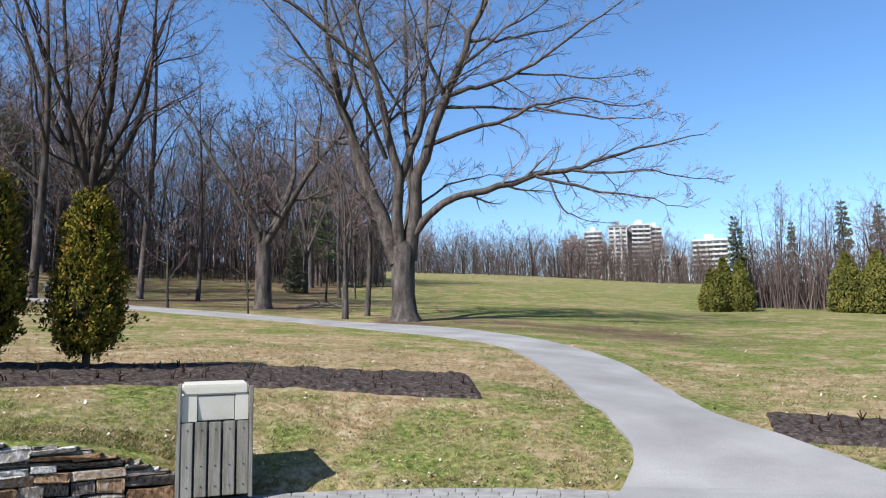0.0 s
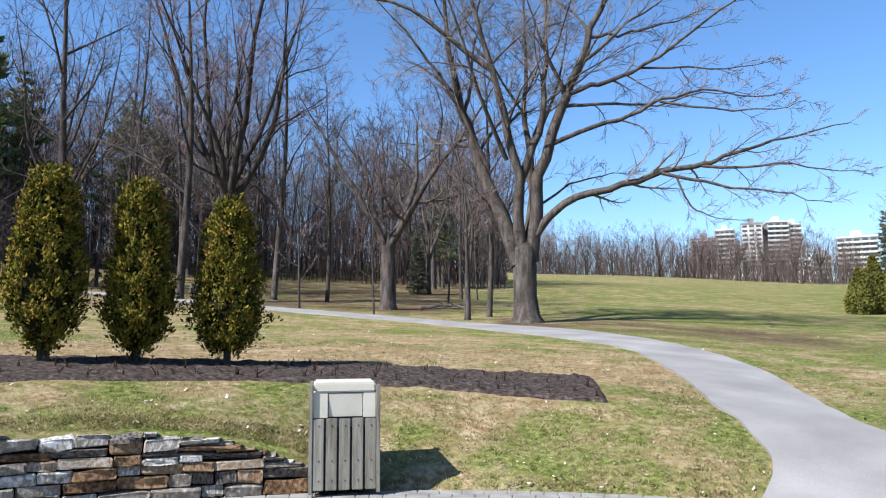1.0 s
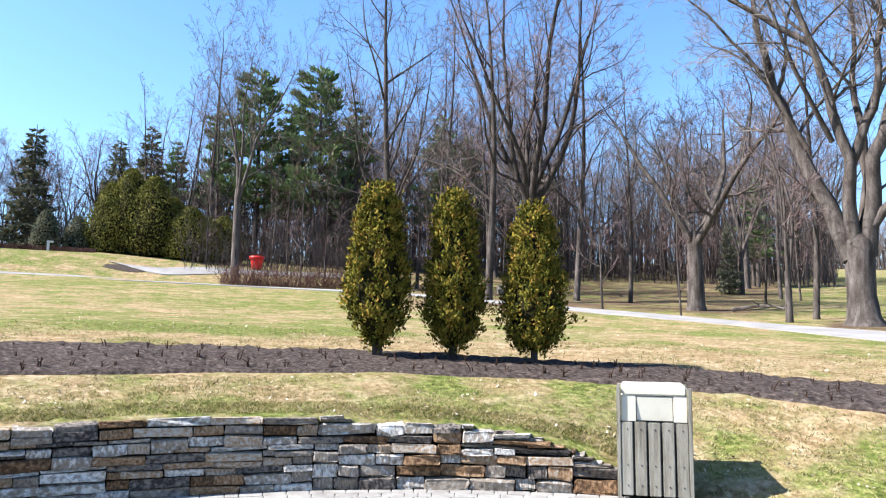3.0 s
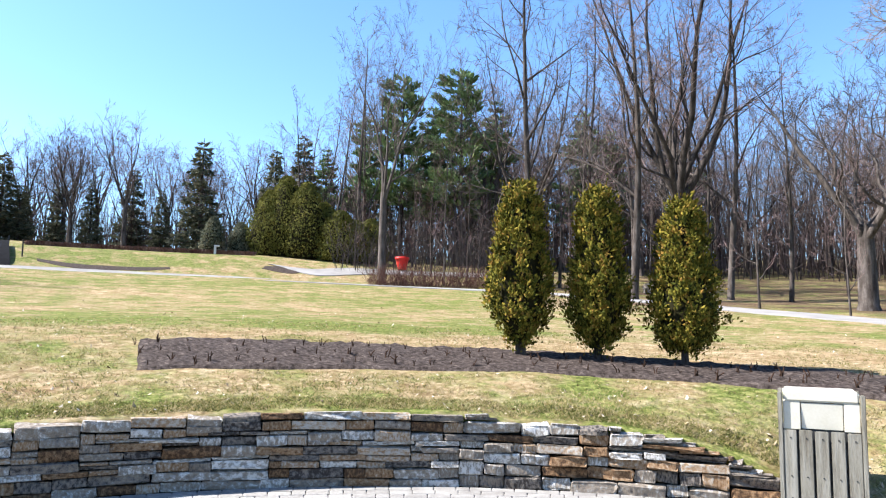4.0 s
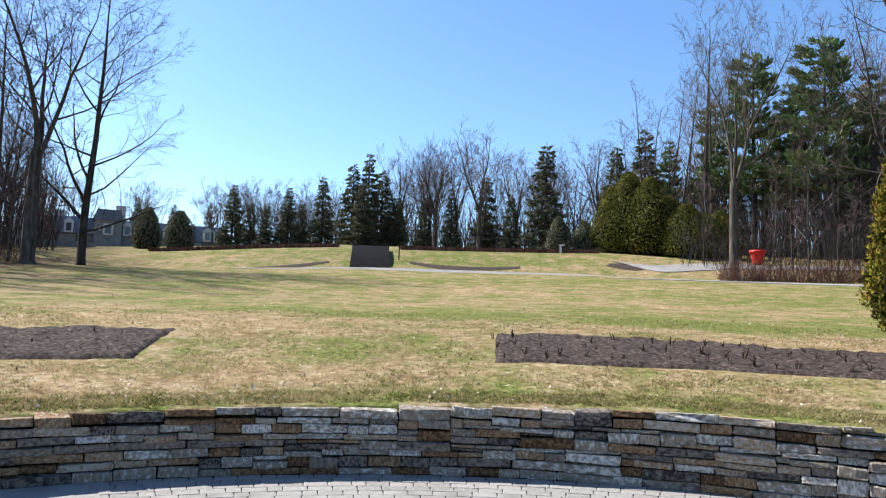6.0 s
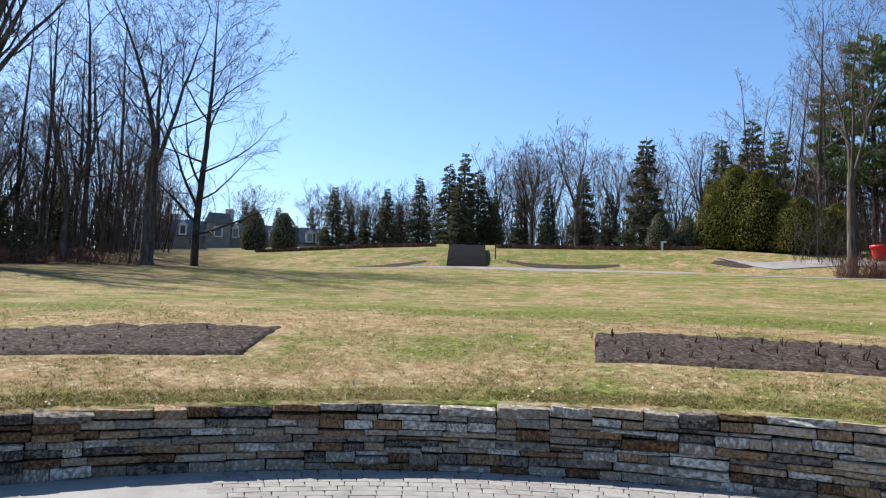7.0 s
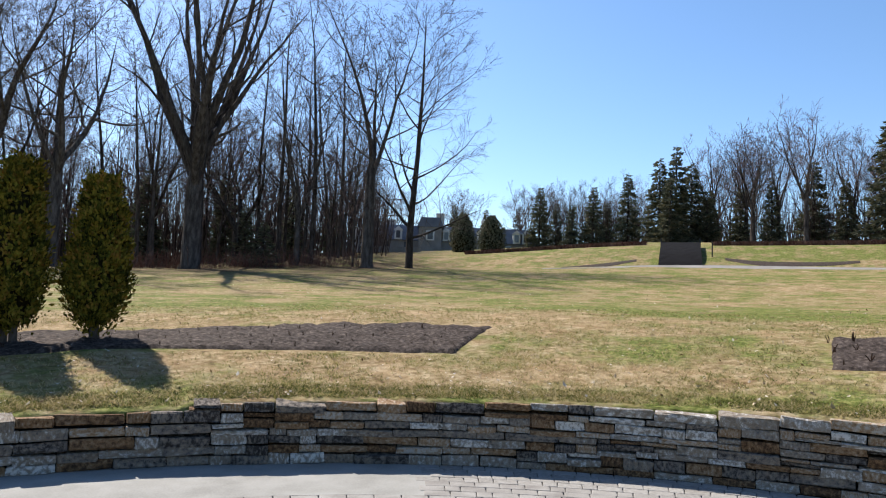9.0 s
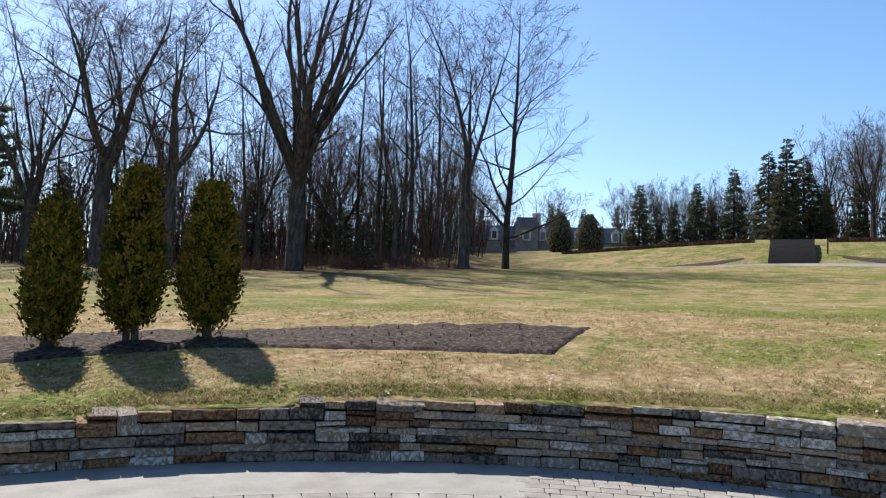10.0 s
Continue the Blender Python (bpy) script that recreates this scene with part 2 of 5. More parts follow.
RISE = {  # height of the lawn above the terrace, by distance, along the bearings AZ
    7.2: [0.03, 0.03, 0.03, 0.12, 0.64, 0.66, 0.60, 0.55, 0.46, 0.33],
    9.6: [0.25, 0.32, 0.64, 0.90, 1.00, 1.00, 0.95, 0.91, 0.86, 0.58],
    12.0: [0.35, 0.48, 0.83, 1.06, 1.24, 1.34, 1.30, 1.23, 0.98, 0.75],
    16.0: [0.55, 0.72, 1.12, 1.35, 1.55, 1.68, 1.62, 1.52, 1.30, 1.05],
    22.0: [0.80, 1.00, 1.50, 1.72, 1.90, 2.04, 2.00, 1.88, 1.65, 1.40],
    30.0: [1.10, 1.45, 2.05, 2.32, 2.60, 2.72, 2.65, 2.44, 2.10, 1.80],
    46.0: [1.50, 2.40, 3.40, 3.85, 4.32, 4.50, 4.50, 3.90, 3.10, 2.70],
    54.0: [1.70, 2.90, 4.10, 4.80, 5.90, 6.75, 6.65, 5.20, 3.50, 3.00],
    110.0: [2.5, 6.5, 9.2, 11.2, 11.8, 12.0, 11.6, 9.6, 5.5, 4.6],
    250.0: [4.0, 15.0, 20.2, 24.5, 24.5, 24.0, 24.0, 18.0, 9.0, 7.0],
}
RISE_R = list(RISE)
RISE_Z = np.array([RISE[k] for k in RISE_R])


def cubic(p0, p1, p2, p3, t):
    return p1 + 0.5 * t * (p2 - p0 + t * (2 * p0 - 5 * p1 + 4 * p2 - p3 + t * (3 * (p1 - p2) + p3 - p0)))


def lawn(x, y):
    """Height of the lawn at a place beyond the terrace."""
    d = max(7.2, math.hypot(x, y))
    az = math.degrees(math.atan2(-x, y))
    if az < -110:
        az += 360
    u = min(max((az + 20) / 20, 0.0), 8.999)
    j, fu = int(u), u - int(u)
    fu = fu * fu * (3 - 2 * fu) * 0.5 + fu * 0.5
    ld = math.log(d)
    k = 0
    while k < len(RISE_R) - 2 and d > RISE_R[k + 1]:
        k += 1
    fv = min(1.0, (ld - math.log(RISE_R[k])) / (math.log(RISE_R[k + 1]) - math.log(RISE_R[k])))
    col = RISE_Z[:, j] * (1 - fu) + RISE_Z[:, j + 1] * fu
    z = col[k] * (1 - fv) + col[k + 1] * fv
    if 9.6 < d < 46:
        z = 0.5 * z + 0.5 * cubic(col[max(k - 1, 0)], col[k], col[k + 1], col[min(k + 2, len(col) - 1)], fv)
    if d > 250:
        z = col[-1] * (d / 250) ** 0.9
    return z


CX, CY, RW = -0.346, 0.2, 7.0  # middle and radius of the round terrace


def rim(az):
    """Distance of the terrace's edge along a bearing."""
    ux, uy = -math.sin(radians(az)), math.cos(radians(az))
    b = ux * CX + uy * CY
    return b + math.sqrt(b * b + RW * RW - CX * CX - CY * CY)


WALL_AZ = [40.5, 42, 44.8, 48, 53, 61, 62, 75, 90, 104, 119, 133.8, 134.2, 148, 148.5, 175]
WALL_TOP = [0.21, 0.28, 0.41, 0.53, 0.61, 0.63, 0.68, 0.70, 0.66, 0.62, 0.58, 0.54, 0.48, 0.46, 0.40, 0.38]


def wall_top(az):
    return float(np.interp(az, WALL_AZ, WALL_TOP))


def edge_z(x, y):
    """The lawn, eased to the wall's top where it meets the wall."""
    d = math.hypot(x, y)
    az = math.degrees(math.atan2(-x, y))
    z = lawn(x, y)
    r = rim(az)
    top = wall_top(az) - 0.035 if 40.5 < az < 176 else 0.02
    if d < r + 2.2:
        f = max(0.0, min(1.0, (d - r) / 2.2))
        z = (top + 0.0 * f) * (1 - f) + lawn(*spot(az, max(d, r + 2.2))) * f if f < 1 else z
    return z


def bell(v, mid, half):
    return max(0.0, 1 - ((v - mid) / half) ** 2) if abs(v - mid) < half else 0.0


def dryness(az, d):
    """How far the turf is straw rather than green: bare round the beds, green along the wall and in long patches beyond."""
    past = d - rim(az)
    v = 0.10 * noise.noise((az * 0.05, d * 0.22, 4)) + 0.05 * noise.noise((az * 0.2, d * 0.6, 8))
    v -= 0.03 * bell(past, 0.35, 0.9) if az > 40 else 0.0
    v += 0.13 * bell(past, 1.7, 1.0) * bell(az, 112, 55)
    v += 0.17 * bell(d, 13.2, 2.4) * (1 if 14 < az < 70 or az > 100 else 0.4)
    v += 0.08 * bell(d, 16.5, 3.5) * bell(az, 36, 26)
    v -= 0.14 * bell(d, 15.6, 1.7) * bell(az, 92, 36)
    v -= 0.10 * bell(d, 15.8, 1.6) * bell(az, 134, 16)
    v += 0.03 * bell(d, 25, 8) * bell(az, 100, 40)
    v -= 0.07 * bell(az, 10, 20) * (1 if 14 < d < 26 else 0.0)
    v -= 0.03 if d > 32 and az < 30 else 0.0
    return v


def ground_sheet():
    azs = [-180 + 1.25 * i for i in range(288)]
    rel = [0.0, 0.12, 0.3, 0.6, 0.9, 1.3, 1.7, 2.2, 2.6, 3.0, 3.5, 4, 4.5, 5, 5.6, 6.2, 7, 8, 9, 10, 11.5, 13, 15, 17, 19, 21, 23, 26, 29, 32, 35, 37, 39, 40.5, 42, 44, 46, 48, 52, 58, 66, 76, 88, 103, 130, 170, 245, 380, 600, 1000, 1800, 3000]
    verts, faces, litter_shade, dry = [], [], [], []
    n = len(azs)
    for az in azs:
        verts.append((*spot(az, rim(az) - 0.5), -0.05))
        litter_shade.append(0)
        dry.append(0.0)
    for az in azs:
        verts.append((*spot(az, rim(az) + (0.14 if 40.5 < az < 176 else 0.0)), -0.05))
        litter_shade.append(0)
        dry.append(0.0)
    for q in rel:
        for az in azs:
            d = rim(az) + 0.15 + q
            x, y = spot(az, d)
            z = edge_z(x, y) + 0.02 * noise.noise((x * 0.7, y * 0.7, 0)) * min(1, q)
            verts.append((x, y, z))
            w = 0.0
            if 27 < az < 62:
                w = max(0, min(1, (d - 30) / 3)) * min(1, (az - 27) / 4) * min(1, (62 - az) / 3)
            elif 112 < az:
                # litter brown carried out over the lawn to paint the trees' shadow band
                w = max(0, min(1, (d - 33) / 8)) * min(1, (az - 112) / 10)
            # brown band by the maple: leaf litter plus its twig shadow painted in
            if -5 < az < 27:
                w = max(w, min(1.0, 1.5 * max(0, 1 - abs(d - (27.5 - (24 - az) * 0.12)) / 4.5)) * min(1, (az + 5) / 10))
            litter_shade.append(w)
            dry.append(dryness(az, d))
    rows = len(rel) + 2
    for k in range(rows - 1):
        for i in range(n):
            j = (i + 1) % n
            faces.append((k * n + i, k * n + j, (k + 1) * n + j, (k + 1) * n + i))
    me = mesh_of("ground", verts, [f[::-1] for f in faces], M_LAWN, True)
    at = me.attributes.new("litter_shade", "FLOAT", "POINT")
    at.data.foreach_set("value", litter_shade)
    at = me.attributes.new("dry", "FLOAT", "POINT")
    at.data.foreach_set("value", dry)
    ob = new("ground", me)
    return tagged(ob, "gently rising lawn of straw and patchy green spring grass", "ground", kind="structure")


ground_sheet()


def strip(name, left, right, material, label, lift=0.03, step=0.8, kind="structure", category="path"):
    """A band of ground between two edges, each a list of (bearing, distance), laid on the lawn with a small edge."""
    def fine(e):
        p = [Vector(spot(*q)) for q in e]
        out = []
        for i in range(len(p) - 1):
            a, b, c, dd = p[max(i - 1, 0)], p[i], p[i + 1], p[min(i + 2, len(p) - 1)]
            for s in range(10):
                out.append(cubic(a, b, c, dd, s / 10))
        return out + [p[-1]]
    L, R = fine(left), fine(right)
    k = max(len(L), len(R))
    L = [L[min(len(L) - 1, round(i * (len(L) - 1) / (k - 1)))] for i in range(k)]
    R = [R[min(len(R) - 1, round(i * (len(R) - 1) / (k - 1)))] for i in range(k)]
    verts, faces, m = [], [], 7
    for i in range(k):
        for s in range(m):
            f = max(0.0, min(1.0, (s - 1) / (m - 3)))
            q = L[i].lerp(R[i], f)
            wob = Vector((noise.noise((q.x * 1.3, q.y * 1.3, 3)), noise.noise((q.x * 1.3, q.y * 1.3, 9)))) * 0.07
            q = q + wob
            d = math.hypot(q.x, q.y)
            z = edge_z(q.x, q.y) if d > rim(math.degrees(math.atan2(-q.x, q.y))) else 0.02
            verts.append((q.x, q.y, z + (lift + 0.015 * math.sin(f * math.pi) if 0 < s < m - 1 else -0.06)))
    for i in range(k - 1):
        for s in range(m - 1):
            faces.append((i * m + s, i * m + s + 1, (i + 1) * m + s + 1, (i + 1) * m + s))
    ob = part(name, (verts, faces), material)
    return tagged(ob, label, category, kind=kind)


PATH_L = [(9.5, 6.6), (7.3, 7.9), (8.3, 8.9), (11.1, 10.4), (12.9, 12.3), (15.2, 15.0), (17.8, 17.6), (23.5, 20.6), (29.6, 23.8), (37, 28.0), (44.3, 32.0), (52, 36.0), (61, 40.5), (71, 43.5), (80, 45.2), (90, 45.7), (98, 45.6), (108, 45.0)]
PATH_R = [(-14, 7.1), (-8, 8.2), (-3.2, 9.1), (1.5, 10.2), (4.9, 12.0), (8.0, 15.0), (12.2, 18.4), (16.5, 21.2), (22.6, 24.3), (28.7, 26.5), (36.4, 30.4), (44.3, 34.2), (52, 38.0), (61, 42.2), (71, 45.0), (80, 46.5), (90, 46.9), (98, 46.8), (108, 46.0)]
strip("path", PATH_L, PATH_R, M_PATH, "pale grey stone-dust footpath curving over the lawn", 0.035)
strip("path", [(79, 51.0), (75.8, 50.0), (72.5, 51.5), (66, 52.5), (60, 54)], [(77.5, 49.5), (75, 48.0), (70.8, 49.5), (65, 50.5), (59, 51)], M_PATH, "pale gravel branch path beside the shrub bed", 0.05)


def arc_bed(az0, az1, label, r0=9.6, r1=11.95, skew0=0.0, skew1=0.0):
    """A planting bed between two arcs round the terrace, with lumpy mulch; skew: how far the far corner runs past the near one."""
    verts, faces = [], []
    n, m = max(10, int((az1 - az0) * 2.6)), 22
    for i in range(n + 1):
        for s in range(m + 1):
            f = s / m
            a = (az0 + skew0 * f) * (1 - i / n) + (az1 + skew1 * f) * (i / n)
            r = r0 + (r1 - r0) * f + 0.06 * noise.noise((a * 0.35, f * 2, 1))
            x, y = spot(a, r)
            edge = s in (0, m) or i in (0, n)
            z = edge_z(x, y) + (-0.05 if edge else 0.035 + 0.035 * noise.noise((x * 3, y * 3, 5)) + 0.03 * noise.noise((x * 9, y * 9, 6)))
            verts.append((x, y, z))
    for i in range(n):
        for s in range(m):
            faces.append((i * (m + 1) + s, (i + 1) * (m + 1) + s, (i + 1) * (m + 1) + s + 1, i * (m + 1) + s + 1))
    me = mesh_of("flower_bed", verts, [f[::-1] for f in faces], M_MULCH, True)
    return tagged(new("flower_bed", me), label, "flower bed", "beds round the terrace", "structure")


arc_bed(18.3, 88.0, "long curved bed of dark bark mulch with pruned rose stubs", skew0=1.3)
arc_bed(114.4, 176, "curved bed of dark bark mulch below three clipped cedars", skew0=-3.0)
arc_bed(-32, -2.2, "short bed of dark bark mulch with pruned rose stubs", 9.05, 10.5, skew1=0.8)

# dark mulch strips at the foot of the far bank and beside the gravel branch
strip("flower_bed", [(106.5, 45.6), (103.5, 46.3), (100.9, 47.9)], [(106.5, 46.4), (103.5, 47.3), (100.9, 48.5)], M_MULCH, "narrow mulched bed at the foot of the bank", 0.02, category="flower bed")
strip("flower_bed", [(94.6, 48.6), (92.2, 47.2), (88.5, 47.2), (86.0, 48.0)], [(94.6, 49.3), (92.2, 48.3), (88.5, 48.2), (86.0, 48.6)], M_MULCH, "narrow mulched bed at the foot of the bank", 0.02, category="flower bed")
strip("flower_bed", [(79.4, 49.3), (77.5, 48.2), (76.2, 48.9)], [(79.2, 50.2), (77.5, 50.4), (76.0, 50.2)], M_MULCH, "small mulched bed where the gravel path branches", 0.02, category="flower bed")


# ---- the terrace ----
def terrace():
    verts = [(CX, CY, -0.012)]
    n = 160
    for r in (RW - 1.4, RW + 0.02):
        for i in range(n):
            a = 2 * math.pi * i / n
            verts.append((CX + r * math.cos(a), CY + r * math.sin(a), -0.012))
    faces = [(0, 1 + i, 1 + (i + 1) % n) for i in range(n)]
    faces += [(1 + i, 1 + n + i, 1 + n + (i + 1) % n, 1 + (i + 1) % n) for i in range(n)]
    return tagged(part("pavement", (verts, faces), M_JOINT), "round terrace of pale tumbled concrete pavers", "pavement", kind="structure")


patio = terrace()


# ---- stones: irregular chamfered blocks, shared by many pieces ----
def rough_block(seed, chamfer=0.10, jitter=0.09):
    """A unit block with a broken face towards -y: four uneven ribs along its length, smaller at the ends."""
    rnd = random.Random(seed)
    verts, faces = [], []
    c = chamfer
    ring = [(-0.5 + c * 0.6, -0.5 + c * 0.5), (-0.5, -0.5 + c * 2.6), (-0.5, 0.5 - c * 2.6), (-0.5 + c * 0.6, 0.5 - c * 0.5), (0.5, 0.47), (0.5, -0.47)]
    low, high = rnd.uniform(-1, 1) * jitter, rnd.uniform(-1, 1) * jitter
    for i, x in enumerate((-0.5, -0.5 + c * 0.9, rnd.uniform(-0.15, 0.15), 0.5 - c * 0.9, 0.5)):
        end = i in (0, 4)
        lo, hi = low * x + rnd.uniform(-0.6, 0.6) * jitter, high * x + rnd.uniform(-0.6, 0.6) * jitter
        for y, z in ring:
            k = 0.92 if end else 1.0
            face = rnd.uniform(-1, 1) * jitter * (1.0 if y < 0 else 0.2)
            verts.append((x + rnd.uniform(-0.3, 0.3) * jitter, y * k + face, z * k + (lo if z < 0 else hi) + rnd.uniform(-0.35, 0.35) * jitter))
    n = len(ring)
    for i in range(4):
        for k in range(n):
            faces.append((i * n + k, i * n + (k + 1) % n, i * n + n + (k + 1) % n, i * n + n + k))
    faces.append(tuple(range(n))[::-1])
    faces.append(tuple(4 * n + k for k in range(n)))
    me = bpy.data.meshes.new("stone")
    me.from_pydata(verts, [], [f[::-1] for f in faces])
    me.update()
    return me


def block_set(material, count, seed, chamfer, jitter):
    out = []
    for i in range(count):
        me = rough_block(seed + i, chamfer, jitter)
        me.materials.append(material)
        out.append(me)
    return out


GREY_BLOCKS = block_set(M_STONE, 20, 100, 0.055, 0.06)
RUST_BLOCKS = block_set(M_RUST, 10, 200, 0.055, 0.06)
CHUNKS = block_set(M_STONE, 12, 400, 0.07, 0.10) + block_set(M_RUST, 5, 450, 0.07, 0.10)


def paver_blocks(count):
    out = []
    for i in range(count):
        rnd = random.Random(300 + i)
        bm = bmesh.new()
        bmesh.ops.create_cube(bm, size=1.0)
        bmesh.ops.bevel(bm, geom=list(bm.edges), offset=0.05, segments=1, affect="EDGES")
        for v in bm.verts:
            v.co += Vector([rnd.uniform(-0.012, 0.012) for _ in range(3)])
        me = bpy.data.meshes.new("paver")
        bm.to_mesh(me)
        bm.free()
        me.materials.append(M_PAVER)
        out.append(me)
    return out


PAVER_BLOCKS = paver_blocks(6)


def round_place(phi, r, z):
    """phi: bearing seen from the terrace's own middle."""
    return CX - r * math.sin(radians(phi)), CY + r * math.cos(radians(phi)), z


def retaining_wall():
    # backing behind the stones; its colour puts shade into the gaps between them
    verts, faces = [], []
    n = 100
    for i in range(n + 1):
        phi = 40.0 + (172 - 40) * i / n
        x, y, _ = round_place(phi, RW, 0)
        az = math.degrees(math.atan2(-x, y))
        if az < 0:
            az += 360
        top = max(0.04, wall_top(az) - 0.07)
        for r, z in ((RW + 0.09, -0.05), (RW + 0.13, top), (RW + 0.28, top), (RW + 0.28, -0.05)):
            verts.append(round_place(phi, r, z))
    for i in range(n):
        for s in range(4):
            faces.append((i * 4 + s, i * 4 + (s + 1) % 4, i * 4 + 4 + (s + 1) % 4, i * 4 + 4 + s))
    wall = tagged(part("retaining_wall", (verts, faces), M_GAPSHADE), "curved dry-stone retaining wall of grey and rust field stone", "stone wall", kind="structure")
    # stones of one to three rises laid into the lowest gap, so that no course runs through
    rnd = random.Random(5)
    cell, unit = 0.04, 0.041
    n = int(radians(168 - 40) * RW / cell)
    level = [0.0] * n
    limit = []
    for i in range(n):
        x, y, _ = round_place(40 + math.degrees((i + 0.5) * cell / RW), RW, 0)
        limit.append(wall_top(math.degrees(math.atan2(-x, y)) % 360))
    while True:
        open_cells = [i for i in range(n) if level[i] < limit[i] - 0.02]
        if not open_cells:
            break
        i = min(open_cells, key=lambda k: (round(level[k], 3), k))
        j = i
        while j < n and abs(level[j] - level[i]) < 1e-4 and level[j] < limit[j] - 0.02:
            j += 1
        phi = 40 + math.degrees(i * cell / RW)
        chunky = phi < 64
        want = rnd.choice((5, 6, 7, 9, 11) if chunky else (5, 7, 8, 9, 11, 13))
        if limit[i] - level[i] < unit * 2.9:
            want = rnd.choice((7, 9, 12, 14))
        k = min(want, j - i)
        if 0 < j - i - k < 3:
            k = j - i
        h = unit * rnd.choice((2, 2.3, 2, 1.7, 2.2, 2.6, 1.4) if not chunky else (2.4, 3, 3.4, 2.6, 1.8))
        sides = [level[q] - level[i] for q in (i - 1, i + k) if 0 <= q < n]
        near = [q for q in sides if 0.03 < q < unit * 3.3]
        if near and rnd.random() < 0.8:
            h = rnd.choice(near)
        room = min(limit[i:i + k]) - level[i]
        last = room < unit * 2.9
        if last:
            h = max(0.03, room)
        elif room - h < unit * 1.5:
            h = max(unit, room - unit * 1.6)
        z, w = level[i], k * cell
        for q in range(i, i + k):
            level[q] = z + h
        mid = phi + math.degrees(w / 2 / RW)
        rough = 1.9 if chunky else 1.0
        deep = 0.32 if last else 0.16
        proud = rnd.uniform(-0.02, 0.02) * rough
        me = rnd.choice(CHUNKS) if chunky and rnd.random() < 0.8 else rnd.choice(RUST_BLOCKS if rnd.random() < (0.4 if not chunky else 0.26) else GREY_BLOCKS)
        ob = new("stone", me)
        px, py, _ = round_place(mid, RW + deep / 2 - 0.03 - proud + 0.09 * z, 0)
        top = rnd.uniform(-0.004, 0.008) * rough if last else 0.0
        ob.matrix_basis = pose(px, py, z + (h + top) / 2, -5 + rnd.uniform(-3, 3) * (0.4 if last else 1), rnd.uniform(-1.3, 1.3) * (0.7 if last else 1) * rough + (180 if rnd.random() < 0.3 else 0), mid + rnd.uniform(-2.5, 2.5) * rough) @ Matrix.Diagonal((w - rnd.uniform(0.002, 0.012), deep, h + top - rnd.uniform(0.001, 0.007), 1))
        ob.parent = wall
    return wall


# ---- litter bin: cream hood over weathered slats ----
def litter_bin(az, d):
    x, y = spot(az, d)
    t = thing("litter_bin", x, y, 0.04, az + 2.0, "wooden slatted litter bin with cream plastic hood on the terrace", "litter bin")
    w, dp, h = 0.655, 0.56, 1.02
    part("body", boxed(-w / 2 + 0.03, w / 2 - 0.03, -dp / 2 + 0.03, dp / 2 - 0.03, 0.03, 0.70, 0.01), M_DARK, t, "dark steel liner")
    for k, (sx, sy) in enumerate(((-1, -1), (1, -1), (-1, 1), (1, 1))):
        cx = sx * (w / 2 - 0.012)
        part("post", boxed(cx - 0.018, cx + 0.018, sy * dp / 2 - 0.03, sy * dp / 2 + 0.03, 0.0, h - 0.02, 0.005), M_WOOD, t)
    sw = 0.104
    for side in (-1, 1):
        for i in range(5):
            cx = -0.244 + i * 0.122
            s = part("slat", boxed(cx - sw / 2, cx + sw / 2, side * (dp / 2 + 0.012) - 0.011, side * (dp / 2 + 0.012) + 0.011, 0.03, 0.685 + 0.004 * (i % 2), 0.006), M_WOOD, t)
            if side < 0:
                for zz in (0.12, 0.30, 0.62):
                    b = bmesh.new()
                    bmesh.ops.create_cone(b, cap_ends=True, segments=8, radius1=0.007, radius2=0.006, depth=0.006, matrix=pose(cx + 0.004, -dp / 2 - 0.025, zz, 90))
                    part("screw", b, M_DARK, s, "dark screw head")
    for sx in (-1, 1):
        for i in range(4):
            cy = -0.185 + i * 0.123
            part("slat", boxed(sx * (w / 2 - 0.004) - 0.010, sx * (w / 2 - 0.004) + 0.010, cy - 0.05, cy + 0.05, 0.03, 0.70, 0.006), M_WOOD, t)
    hood = bmesh.new()
    a = w / 2 - 0.035
    f = dp / 2
    box(hood, -a, a, -f - 0.01, f, h - 0.095, h, 0.016)
    box(hood, -a, -a + 0.135, -f + 0.0, -f + 0.03, 0.69, h - 0.095, 0.004)
    box(hood, a - 0.12, a, -f + 0.0, -f + 0.03, 0.69, h - 0.095, 0.004)
    box(hood, -a, -a + 0.025, -f + 0.03, f, 0.69, h - 0.095, 0.004)
    box(hood, a - 0.025, a, -f + 0.03, f, 0.69, h - 0.095, 0.004)
    box(hood, -a, a, f - 0.025, f, 0.69, h - 0.095, 0.004)
    hd = part("hood", hood, M_LID, t, "cream plastic hood")
    flap = part("flap", boxed(-a + 0.14, a - 0.125, -0.012, 0.012, -0.225, -0.004, 0.004), M_LID, hd, "cream push flap")
    flap.matrix_basis = pose(0, -f + 0.014, h - 0.098, 5)
    return t


litter_bin(38.62, 7.42)


